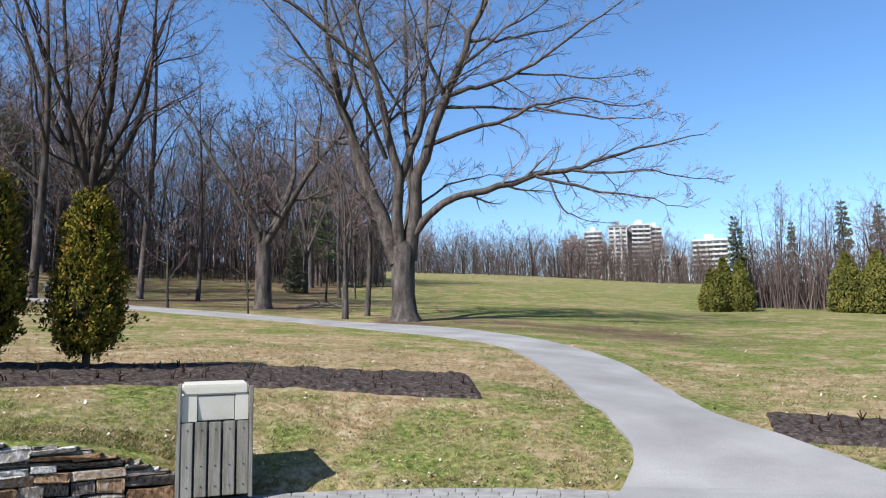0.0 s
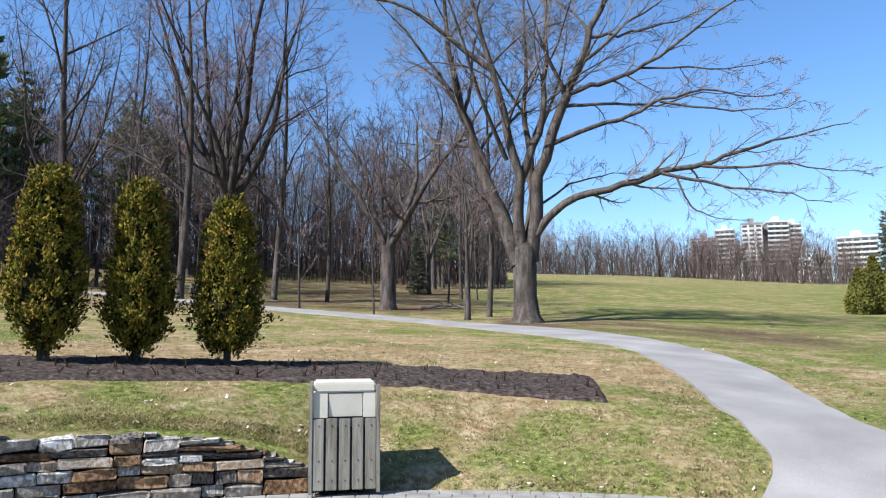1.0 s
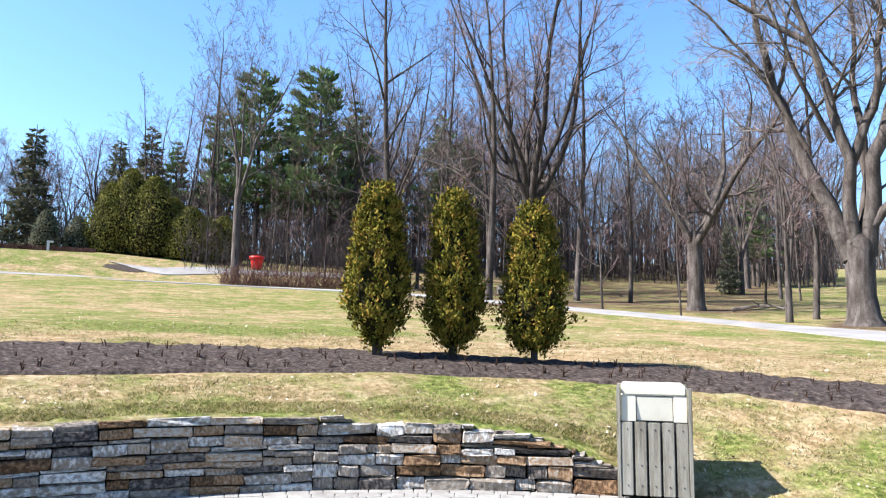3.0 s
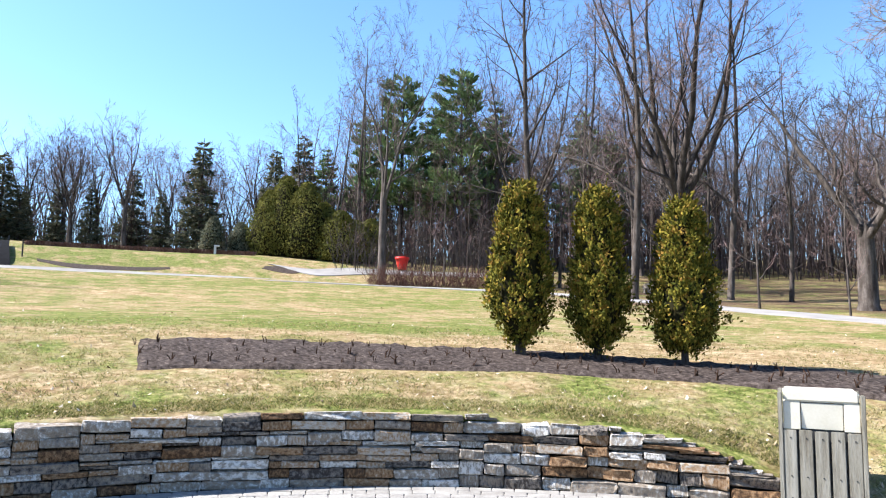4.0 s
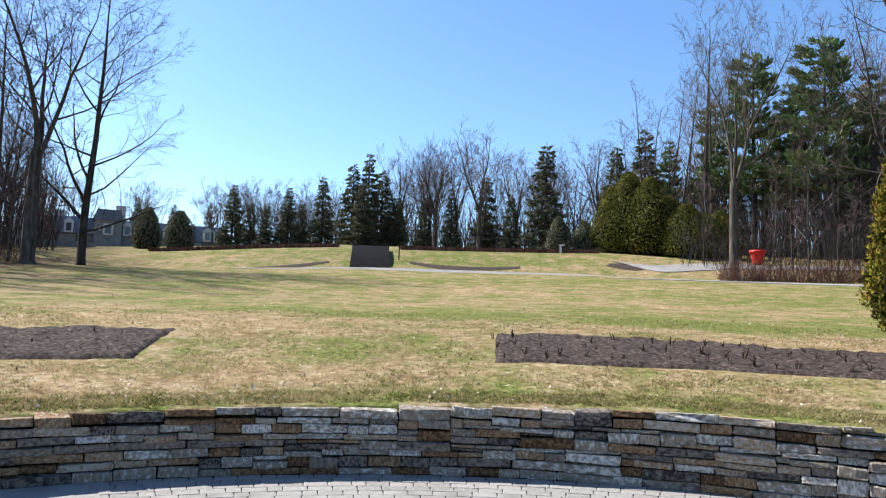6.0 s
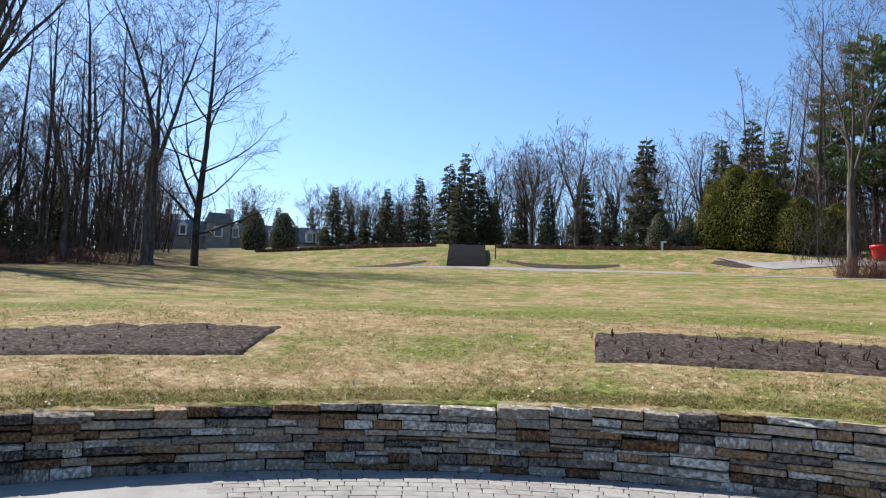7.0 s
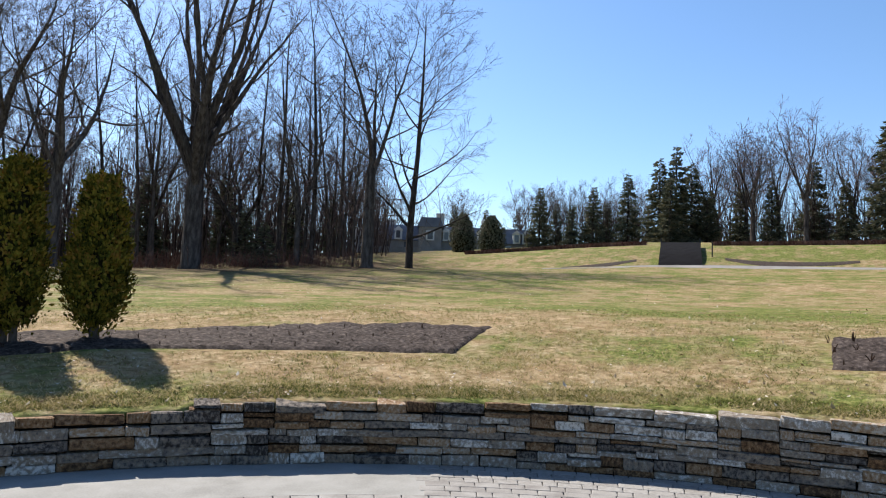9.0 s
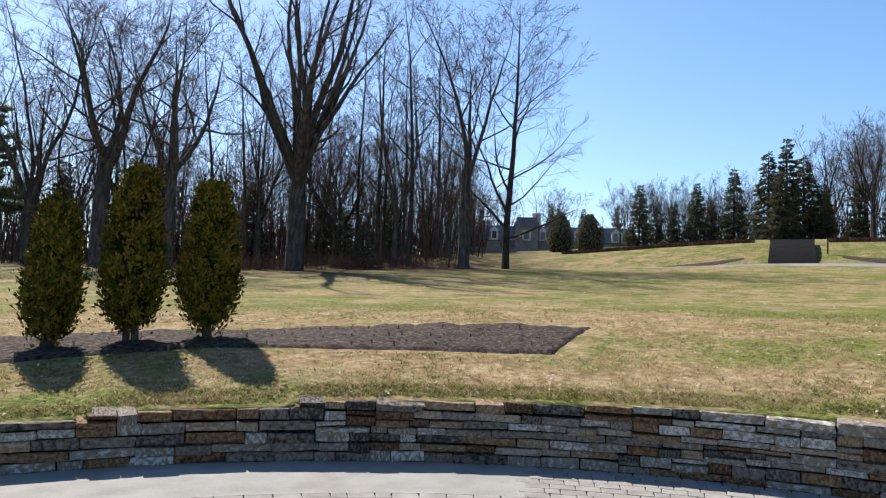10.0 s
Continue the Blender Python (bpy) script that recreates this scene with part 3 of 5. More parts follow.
# ---- foliage ----
def sprays(rnd, points, size, broad=0.42, shell=False):
    """Small folded leaf sprays at the points given as (place, outward direction); shell: their faces look outwards."""
    verts, faces = [], []
    for p, o in points:
        s = size * rnd.uniform(0.6, 1.35)
        d = (o + Vector((rnd.uniform(-0.7, 0.7), rnd.uniform(-0.7, 0.7), rnd.uniform(-0.5, 0.9)))).normalized()
        loose = Vector((rnd.uniform(-1, 1), rnd.uniform(-1, 1), rnd.uniform(-1, 1)))
        if shell:
            d = (Vector((0, 0, 0.8)) + loose * 0.9 + o * 0.35).normalized()
            loose = o + Vector((rnd.uniform(-1, 1), rnd.uniform(-1, 1), rnd.uniform(-1, 1))) * 0.55
        side = d.cross(loose).normalized()
        nrm = d.cross(side)
        k = len(verts)
        verts += [p, p + d * s * 0.55 + side * s * broad + nrm * s * 0.12, p + d * s, p + d * s * 0.55 - side * s * broad + nrm * s * 0.12]
        faces += [(k, k + 1, k + 2), (k, k + 2, k + 3)]
    return verts, faces


def column_cedar(az, d, height, width, seed, label):
    rnd = random.Random(seed)
    x, y = spot(az, d)
    t = thing("cedar_tree", x, y, edge_z(x, y) + 0.02, rnd.uniform(0, 360), label, "cedar", "clipped cedars in the beds")
    bark = bmesh.new()
    for k in range(3):
        bmesh.ops.create_cone(bark, cap_ends=True, segments=8, radius1=0.05, radius2=0.025, depth=height * 0.5, matrix=pose(rnd.uniform(-0.04, 0.04), rnd.uniform(-0.04, 0.04), height * 0.25, rnd.uniform(-4, 4), rnd.uniform(-4, 4)))
    part("trunk", bark, M_BARK, t)

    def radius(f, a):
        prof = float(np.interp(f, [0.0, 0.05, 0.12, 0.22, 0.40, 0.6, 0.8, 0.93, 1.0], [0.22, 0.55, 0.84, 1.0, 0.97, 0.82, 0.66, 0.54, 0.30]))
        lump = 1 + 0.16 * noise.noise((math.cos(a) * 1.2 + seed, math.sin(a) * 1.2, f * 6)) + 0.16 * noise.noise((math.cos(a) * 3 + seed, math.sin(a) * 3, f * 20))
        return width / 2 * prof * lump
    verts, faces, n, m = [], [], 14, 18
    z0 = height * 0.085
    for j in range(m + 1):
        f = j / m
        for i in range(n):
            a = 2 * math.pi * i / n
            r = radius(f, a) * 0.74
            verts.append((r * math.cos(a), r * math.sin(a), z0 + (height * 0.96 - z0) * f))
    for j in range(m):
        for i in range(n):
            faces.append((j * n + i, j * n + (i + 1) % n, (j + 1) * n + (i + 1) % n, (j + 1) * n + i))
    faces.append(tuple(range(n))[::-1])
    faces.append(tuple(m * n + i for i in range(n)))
    # shell behind the sprays; its black colour stands in for shade in the gaps
    part("inner_crown", (verts, faces), M_INNERSHADE, t, "inner foliage with its shade painted near-black", True)
    pts = []
    for _ in range(330):
        f, a = rnd.random() ** 0.92, rnd.uniform(0, 2 * math.pi)
        r = radius(f, a) * rnd.uniform(0.78, 1.0)
        centre = Vector((r * math.cos(a), r * math.sin(a), z0 + (height - z0) * f))
        o = Vector((math.cos(a), math.sin(a), 0.35))
        spread = rnd.uniform(0.02, 0.045)
        for _ in range(rnd.randint(24, 50)):
            pts.append((centre + o * rnd.uniform(-0.05, 0.05) + Vector((rnd.gauss(0, spread), rnd.gauss(0, spread), rnd.gauss(0, spread * 2.2))), o))
    for _ in range(16):
        f0, a0 = rnd.uniform(0.05, 0.5), rnd.uniform(0, 6.28)
        r0 = radius(f0, a0)
        for _ in range(45):
            q = Vector((r0 * 1.08 * math.cos(a0), r0 * 1.08 * math.sin(a0), z0 + (height - z0) * f0)) + Vector([rnd.gauss(0, 0.06) for _ in range(3)])
            pts.append((q, Vector((math.cos(a0), math.sin(a0), 0.4))))
    for _ in range(160):
        pts.append((Vector((rnd.gauss(0, 0.08), rnd.gauss(0, 0.08), height * rnd.uniform(0.95, 1.04))), Vector((0, 0, 1))))
    part("crown", sprays(rnd, pts, 0.066, 0.27, True), M_CEDAR, t, "yellow-green scale foliage with bronzed tips")
    return t


CEDAR = "columnar green cedar with bronzed tips in the mulch bed"
for i, (az, d, h, w) in enumerate(((59.4, 11.2, 2.56, 0.94), (53.5, 11.25, 2.50, 0.90), (47.3, 11.3, 2.32, 0.94), (140.9, 10.6, 2.06, 0.72), (146.1, 10.55, 2.23, 0.76), (151.2, 10.5, 1.80, 0.62))):
    column_cedar(az, d, h, w, 11 + i, CEDAR if i < 3 else "columnar cedar seen against the light in the mulch bed")


def tube(verts, faces, pts, radii, sides):
    """A tapered tube along the points; closes to a tip."""
    k0 = len(verts)
    u = None
    for i, p in enumerate(pts):
        d = (pts[min(i + 1, len(pts) - 1)] - pts[max(i - 1, 0)])
        if d.length < 1e-6:
            d = Vector((0, 0, 1))
        d.normalize()
        if u is None:
            u = d.orthogonal().normalized()
        else:
            u = (u - d * u.dot(d))
            u = u.normalized() if u.length > 1e-6 else d.orthogonal().normalized()
        w = d.cross(u)
        for s in range(sides):
            a = 2 * math.pi * s / sides
            verts.append(p + (u * math.cos(a) + w * math.sin(a)) * radii[i])
    for i in range(len(pts) - 1):
        for s in range(sides):
            faces.append((k0 + i * sides + s, k0 + i * sides + (s + 1) % sides, k0 + (i + 1) * sides + (s + 1) % sides, k0 + (i + 1) * sides + s))


SIDES = [8, 5, 3, 3, 3, 3]


class Grower:
    """Grows a bare tree: limbs go into one mesh, twigs into another. kids and ratio: how many branches each order bears, and how long; angle and lift: how each order leaves its bearer and bends upwards."""

    def __init__(self, seed, kids=(13, 7, 7, 7), ratio=(0.5, 0.52, 0.5, 0.5), angle=(52, 46, 44, 40), lift=(0.05, 0.13, 0.06, 0.05, 0.0), wiggle=0.16, twig=0.011, solid=3, thick=0.5, segs=(8, 7, 5, 3, 1)):
        self.rnd = random.Random(seed)
        self.kids, self.ratio, self.angle, self.lift, self.wiggle, self.twig, self.solid, self.thick, self.segs = kids, ratio, angle, lift, wiggle, twig, solid, thick, segs
        self.last = len(kids)
        self.wood, self.twigs = ([], []), ([], [])

    def lay(self, pts, radii, level):
        v, f = self.wood if level < 2 else self.twigs
        if level < self.solid:
            tube(v, f, pts, radii, SIDES[level])
            return
        d = (pts[-1] - pts[0]).normalized()
        u = d.orthogonal().normalized()
        u.rotate(Matrix.Rotation(self.rnd.uniform(0, 6.283), 3, d))
        k = len(v)
        for p, r in zip(pts[:-1], radii):
            v += [p + u * r, p - u * r]
        v.append(pts[-1])
        n = len(pts) - 1
        for i in range(n - 1):
            f.append((k + 2 * i, k + 2 * i + 1, k + 2 * i + 3, k + 2 * i + 2))
        f.append((k + 2 * n - 2, k + 2 * n - 1, k + 2 * n))

    def branch(self, p, d, length, r0, level):
        rnd = self.rnd
        seg = self.segs[level]
        pts, radii = [p.copy()], [r0]
        q, d = p.copy(), d.normalized()
        turn = Vector((0, 0, 0))
        up = self.lift[level]
        for i in range(seg):
            turn = turn * 0.35 + Vector((rnd.gauss(0, 1), rnd.gauss(0, 1), rnd.gauss(0, 0.8))) * self.wiggle
            d = (d + turn + Vector((0, 0, up))).normalized()
            q = q + d * (length / seg)
            pts.append(q.copy())
            radii.append(max(self.twig * 0.6, r0 * (1 - 0.82 * (i + 1) / seg)))
        self.lay(pts, radii, level)
        if level < self.last:
            self.spawn(pts, radii, length, level)

    def spawn(self, pts, radii, length, level, start=0.18, count=None, end=1.0):
        rnd = self.rnd
        n = self.kids[min(level, self.last - 1)] if count is None else count
        roll = rnd.uniform(0, 6.283)
        for i in range(n):
            f = start + (end - start) * (i + rnd.random()) / n
            k = min(int(f * (len(pts) - 1)), len(pts) - 2)
            g = f * (len(pts) - 1) - k
            p = pts[k].lerp(pts[k + 1], g)
            r = radii[k] * (1 - g) + radii[k + 1] * g
            d = (pts[k + 1] - pts[k]).normalized()
            side = d.orthogonal().normalized()
            roll += 2.4 + rnd.uniform(-0.5, 0.5)
            side.rotate(Matrix.Rotation(roll, 3, d))
            a = radians(self.angle[min(level, 3)] * rnd.uniform(0.65, 1.3) * (1.15 - 0.4 * f))
            nd = d * math.cos(a) + side * math.sin(a)
            ln = length * self.ratio[min(level, self.last - 1)] * rnd.uniform(0.65, 1.2) * (1.25 - 0.7 * f)
            thin = level + 1 >= self.last
            self.branch(p, nd, ln, self.twig * 0.55 if thin else max(self.twig, r * self.thick * rnd.uniform(0.75, 1.2)), level + 1)


def finish_tree(g, name, x, y, z, turn, label, group, twig=None):
    t = thing(name, x, y, z, turn, label, "tree", group)
    part("trunk", (g.wood[0], g.wood[1]), M_BARK, t, "", True)
    part("crown", (g.twigs[0], g.twigs[1]), twig or M_TWIG, t, "bare twigs with no leaves")
    return t


def bare_tree(seed, height, trunk_r, clear=0.3, reach=0.45, **k):
    """A leafless tree with one leader; clear: the part of the stem below the first limb."""
    g = Grower(seed, **k)
    rnd = g.rnd
    pts, radii, q, d = [Vector((0, 0, -0.15))], [trunk_r * 1.35], Vector((0, 0, 0.25)), Vector((0, 0, 1))
    n = 10
    for i in range(n):
        pts.append(q.copy())
        radii.append(max(0.012, trunk_r * (1 - 0.93 * (i / (n - 1)) ** 1.05)))
        d = (d + Vector((rnd.gauss(0, 0.03), rnd.gauss(0, 0.03), 0.1))).normalized()
        q = q + d * height / (n - 1)
    g.lay(pts, radii, 0)
    g.spawn(pts, radii, height * reach / g.ratio[0], 0, clear)
    return g


def forked_tree(seed, height, trunk_r, stems=4, fork=0.16, spread=24, reach=0.32, flare=0.06, first=0.16, **k):
    """A leafless tree whose trunk forks low into several leaders; flare: how much the leaders bend back upright."""
    g = Grower(seed, **k)
    rnd = g.rnd
    top = Vector((0, 0, height * fork))
    g.lay([Vector((0, 0, -0.15)), Vector((0, 0, 0.3)), top * 0.6, top + Vector((0, 0, 0.3))], [trunk_r * 1.5, trunk_r * 1.1, trunk_r, trunk_r * 0.8], 0)
    for i in range(stems):
        a = 6.283 * (i + rnd.uniform(-0.3, 0.3)) / stems
        lean = radians(spread * rnd.uniform(0.35, 1.3))
        d = Vector((math.sin(lean) * math.cos(a), math.sin(lean) * math.sin(a), math.cos(lean)))
        pts, radii, q = [], [], top * rnd.uniform(0.72, 1.0)
        n = 9
        size = rnd.uniform(0.42, 0.66)
        tall = rnd.uniform(0.82, 1.05)
        for j in range(n):
            pts.append(q.copy())
            radii.append(max(0.012, trunk_r * size * (1 - 0.93 * j / (n - 1))))
            d = (d + Vector((rnd.gauss(0, 0.1), rnd.gauss(0, 0.1), flare))).normalized()
            q = q + d * height * tall * (1 - fork) / (n - 1)
        g.lay(pts, radii, 0)
        g.spawn(pts, radii, height * reach / g.ratio[0], 0, first)
    return g


# the old maple: stems and great limb as they stand (to the side, in depth, up)
def old_maple():
    az, d = 24.6, 28.0
    x, y = spot(az, d)
    g = Grower(77, kids=(10, 8, 8, 8), ratio=(0.5, 0.5, 0.5, 0.5), lift=(0.02, 0.08, 0.05, 0.04, 0.0), angle=(48, 42, 42, 40), wiggle=0.15, twig=0.010, solid=4, thick=0.5, segs=(8, 7, 5, 3, 1))
    V = Vector
    g.lay([V((0.05, 0, -0.2)), V((0.03, 0, 0.25)), V((0, 0, 1.0)), V((0, 0, 1.9)), V((0, 0, 2.8)), V((0, 0, 3.3))], [0.80, 0.52, 0.44, 0.45, 0.46, 0.12], 0)
    stems = [  # way, radius at its root, orders of branches skipped, length of the first branches, how many
        ([(-0.2, 0, 2.2), (-0.7, 0.2, 3.6), (-1.4, 0.3, 5.3), (-2.0, 0.5, 7.2), (-2.6, 0.6, 9.4), (-3.0, 0.6, 12.2), (-3.4, 0.4, 16.5)], 0.33, 0, 11.0, 10),
        ([(-0.05, -0.1, 2.3), (-0.22, -0.2, 4.0), (-0.2, -0.4, 5.5), (-0.7, -0.5, 8.0), (-1.15, -0.7, 10.0), (-2.0, -0.8, 13.0), (-2.4, -1, 17.0)], 0.25, 0, 11.0, 9),
        ([(-0.15, -0.2, 5.3), (0.3, -0.2, 6.4), (0.75, -0.2, 7.8), (1.0, -0.2, 10.2), (1.0, 0.0, 13.0), (1.2, 0.2, 16.5)], 0.19, 0, 9.0, 8),
        ([(0.1, 0.2, 2.4), (0.25, 0.6, 4.4), (0.3, 1.0, 6.5), (0.1, 1.4, 9.0), (0.2, 1.8, 12.0), (0.0, 2.2, 17.5)], 0.20, 0, 11.0, 9),
        ([(0.25, 0, 2.3), (0.42, -0.1, 4.0), (0.62, -0.2, 5.6), (1.5, -0.3, 8.0), (2.25, -0.4, 9.8), (3.1, -0.4, 12.0), (4.2, -0.5, 14.5), (5.0, -0.5, 17.5)], 0.29, 0, 11.0, 9),
        ([(0.4, -0.1, 3.2), (1.0, -0.3, 4.0), (1.95, -0.5, 4.6), (3.7, -0.7, 5.0), (5.2, -0.8, 5.45), (6.6, -0.9, 5.65), (7.2, -1.0, 5.9), (8.5, -1.1, 6.25), (9.8, -1.2, 6.55), (11.5, -1.3, 6.9)], 0.18, 1, 3.6, 16),
        ([(6.5, -0.9, 5.62), (7.5, -1.2, 5.45), (8.9, -1.5, 5.5), (10.4, -1.8, 5.15), (11.7, -1.9, 5.0)], 0.065, 1, 2.8, 10),
        ([(5.1, -0.8, 5.4), (6.6, -1.1, 4.95), (7.9, -1.4, 4.6), (9.4, -1.6, 4.3), (10.6, -1.7, 4.0)], 0.07, 1, 2.8, 10),
        ([(5.6, -0.9, 5.2), (6.0, -1.0, 4.15), (6.6, -1.1, 3.7), (7.6, -1.2, 3.55)], 0.045, 1, 1.8, 6),
        ([(1.0, -0.25, 6.75), (2.8, -0.5, 7.4), (4.0, -0.7, 7.65), (5.2, -0.9, 8.15), (6.6, -1.1, 8.4), (8.4, -1.3, 8.0), (9.6, -1.4, 8.2)], 0.10, 1, 3.2, 14),
        ([(5.1, -0.9, 8.1), (6.9, -1.2, 7.65), (8.9, -1.5, 7.5), (10.0, -1.6, 7.7)], 0.05, 1, 2.4, 8),
        ([(1.6, -0.3, 8.25), (2.3, -0.25, 8.3), (3.7, -0.1, 8.3), (5.2, 0.2, 8.35), (7.0, 0.4, 8.8), (8.8, 0.6, 8.7)], 0.08, 1, 3.0, 11),
        ([(1.8, -0.35, 8.7), (2.6, -0.5, 8.95), (3.7, -0.6, 9.2), (5.2, -0.8, 9.9), (6.9, -1.0, 11.1), (8.2, -1.2, 12.0), (9.4, -1.3, 13.0)], 0.11, 1, 3.6, 14),
        ([(4.4, -0.7, 9.5), (6.3, -0.6, 9.45), (8.2, -0.5, 9.4), (9.6, -0.5, 9.7)], 0.05, 1, 2.6, 9),
        ([(2.65, -0.4, 10.9), (3.4, -0.35, 11.0), (4.6, -0.2, 11.2), (6.0, 0.0, 11.6), (7.4, 0.2, 12.2)], 0.08, 1, 3.0, 10),
        ([(-1.1, -0.6, 9.7), (-2.7, -0.9, 10.9), (-4.2, -1.2, 12.1), (-6.2, -1.4, 12.6), (-8.0, -1.5, 13.6)], 0.12, 1, 3.6, 12),
        ([(-1.4, 0.3, 6.2), (-2.4, 0.1, 8.3), (-3.6, -0.2, 10.4), (-5.0, -0.4, 12.2), (-6.4, -0.5, 13.6)], 0.10, 1, 3.6, 11),
        ([(-0.6, -0.4, 6.2), (-1.6, -1.6, 8.6), (-2.4, -2.6, 11.2), (-3.4, -3.4, 13.8)], 0.10, 1, 3.6, 10),
        ([(0.3, 0.8, 7.0), (1.2, 2.2, 9.0), (1.8, 3.4, 11.5), (2.2, 4.2, 14.0)], 0.10, 1, 3.6, 10),
        ([(0.5, 0.0, 4.4), (1.8, 1.2, 5.4), (3.2, 2.0, 6.0), (4.6, 2.6, 6.1)], 0.06, 1, 2.6, 9),
    ]
    for pts, r, skip, reach, count in stems:
        p = [V(q) for q in pts]
        dense = []
        for k in range(len(p) - 1):
            for s in range(3):
                q = cubic(p[max(k - 1, 0)], p[k], p[k + 1], p[min(k + 2, len(p) - 1)], s / 3)
                dense.append(q + V([g.rnd.gauss(0, 0.04) for _ in range(3)]) * (1 if k else 0))
        dense.append(p[-1])
        m = len(dense)
        radii = [max(0.014, r * (1 - 0.9 * (j / (m - 1)) ** 1.1)) for j in range(m)]
        g.lay(dense, radii, skip)
        g.spawn(dense, radii, reach, skip, 0.4 if skip == 0 else 0.25, count)
    finish_tree(g, "maple_tree", x, y, edge_z(x, y), az, "old leafless grey maple with several stems and a long low limb", "")


old_maple()


# ---- woods ----
WOODS = "leafless trees of the woods"
VARIANTS = []


def variant(g, height, twig=None, label="tall leafless grey tree on the woodland edge"):
    """A model tree, standing far off among the woods until it is copied."""
    VARIANTS.append((g, height, twig, label))


K_WOOD, S_WOOD = (12, 6, 6, 5), (7, 5, 4, 2, 1)
variant(bare_tree(1, 18, 0.18, 0.24, 0.34, kids=K_WOOD, twig=0.014, segs=S_WOOD), 18)
variant(bare_tree(2, 18, 0.19, 0.34, 0.32, kids=K_WOOD, twig=0.014, segs=S_WOOD, angle=(58, 46, 44, 40)), 18, None, "slender leafless tree with a high crown in the woods")
variant(forked_tree(3, 18, 0.24, 3, 0.24, 20, 0.30, kids=(6, 5, 6, 5), twig=0.014, segs=S_WOOD), 18, None, "leafless tree forked into three grey stems")
variant(forked_tree(4, 18, 0.27, 4, 0.18, 26, 0.30, kids=(5, 5, 6, 5), twig=0.014, segs=S_WOOD), 18, M_REDTWIG, "leafless tree with reddish budding twigs")
variant(bare_tree(5, 18, 0.15, 0.22, 0.2, kids=(15, 5, 6, 5), twig=0.014, segs=S_WOOD, angle=(44, 42, 42, 40), lift=(0.05, 0.2, 0.08, 0.05, 0.0)), 18, M_REDTWIG, "narrow leafless tree with reddish buds")
variant(bare_tree(6, 12, 0.10, 0.16, 0.34, kids=(11, 6, 5, 4), segs=S_WOOD, angle=(60, 48, 44, 40)), 12, M_REDTWIG, "small leafless understorey tree")
variant(forked_tree(7, 12, 0.17, 4, 0.26, 34, 0.36, kids=(6, 6, 13), twig=0.017, ratio=(0.5, 0.55, 0.6), solid=2, segs=(8, 5, 3, 1)), 12, None, "distant rounded leafless tree")
variant(forked_tree(8, 22, 0.50, 11, 0.28, 21, 0.20, 0.03, kids=(7, 7, 6, 6), angle=(34, 36, 38, 38), lift=(0.04, 0.10, 0.07, 0.05, 0)), 22, None, "great vase-shaped leafless tree with many leaders")
variant(bare_tree(9, 17, 0.24, 0.16, 0.36, kids=(19, 8, 7, 7), angle=(66, 48, 44, 40), lift=(0, 0.05, 0.04, 0.03, 0), wiggle=0.13), 17, None, "leafless tree with one straight stem and level spreading limbs")
variant(forked_tree(10, 18, 0.34, 3, 0.33, 18, 0.32, 0.05, kids=(10, 8, 7, 7), angle=(50, 46, 44, 40)), 18, None, "leafless tree dividing into arching upper limbs")
variant(forked_tree(11, 17, 0.36, 4, 0.36, 40, 0.30, 0.10, kids=(8, 8, 8, 7), angle=(56, 48, 44, 40), wiggle=0.2), 17, None, "crooked leafless tree with widely forking dark limbs")
variant(forked_tree(12, 20, 0.34, 7, 0.27, 27, 0.20, 0.05, kids=(8, 7, 7, 6), angle=(40, 40, 40, 40)), 20, M_REDTWIG, "leafless tree fanning into many rising leaders")
variant(forked_tree(13, 14, 0.36, 4, 0.24, 36, 0.32, 0.07, kids=(8, 8, 7, 7), wiggle=0.22, angle=(58, 50, 46, 40)), 14, None, "leafless tree with a stout trunk and crooked rising limbs")
variant(forked_tree(14, 12, 0.2, 5, 0.34, 30, 0.30, 0.05, kids=(6, 6, 12), twig=0.016, ratio=(0.5, 0.55, 0.6), angle=(46, 44, 42, 40), solid=2, segs=(8, 5, 3, 1)), 12, M_REDTWIG, "far leafless tree with a high domed crown")
MODELS = {}


def plant(kind, az, d, height, turn, label="", group=WOODS, girth=1.0):
    x, y = spot(az, d)
    g, h, twig, lab = VARIANTS[kind]
    s = height / h
    if kind not in MODELS:
        MODELS[kind] = finish_tree(g, "bare_tree", x, y, edge_z(x, y) - 0.05, turn, label or lab, group, twig)
        MODELS[kind].scale = (s * girth, s * girth, s)
        return MODELS[kind]
    ob = copy_thing(MODELS[kind], pose(x, y, edge_z(x, y) - 0.05, 0, 0, turn))
    ob.scale = (s * girth, s * girth, s)
    tagged(ob, label or lab, "tree", group)
    return ob


rw = random.Random(42)
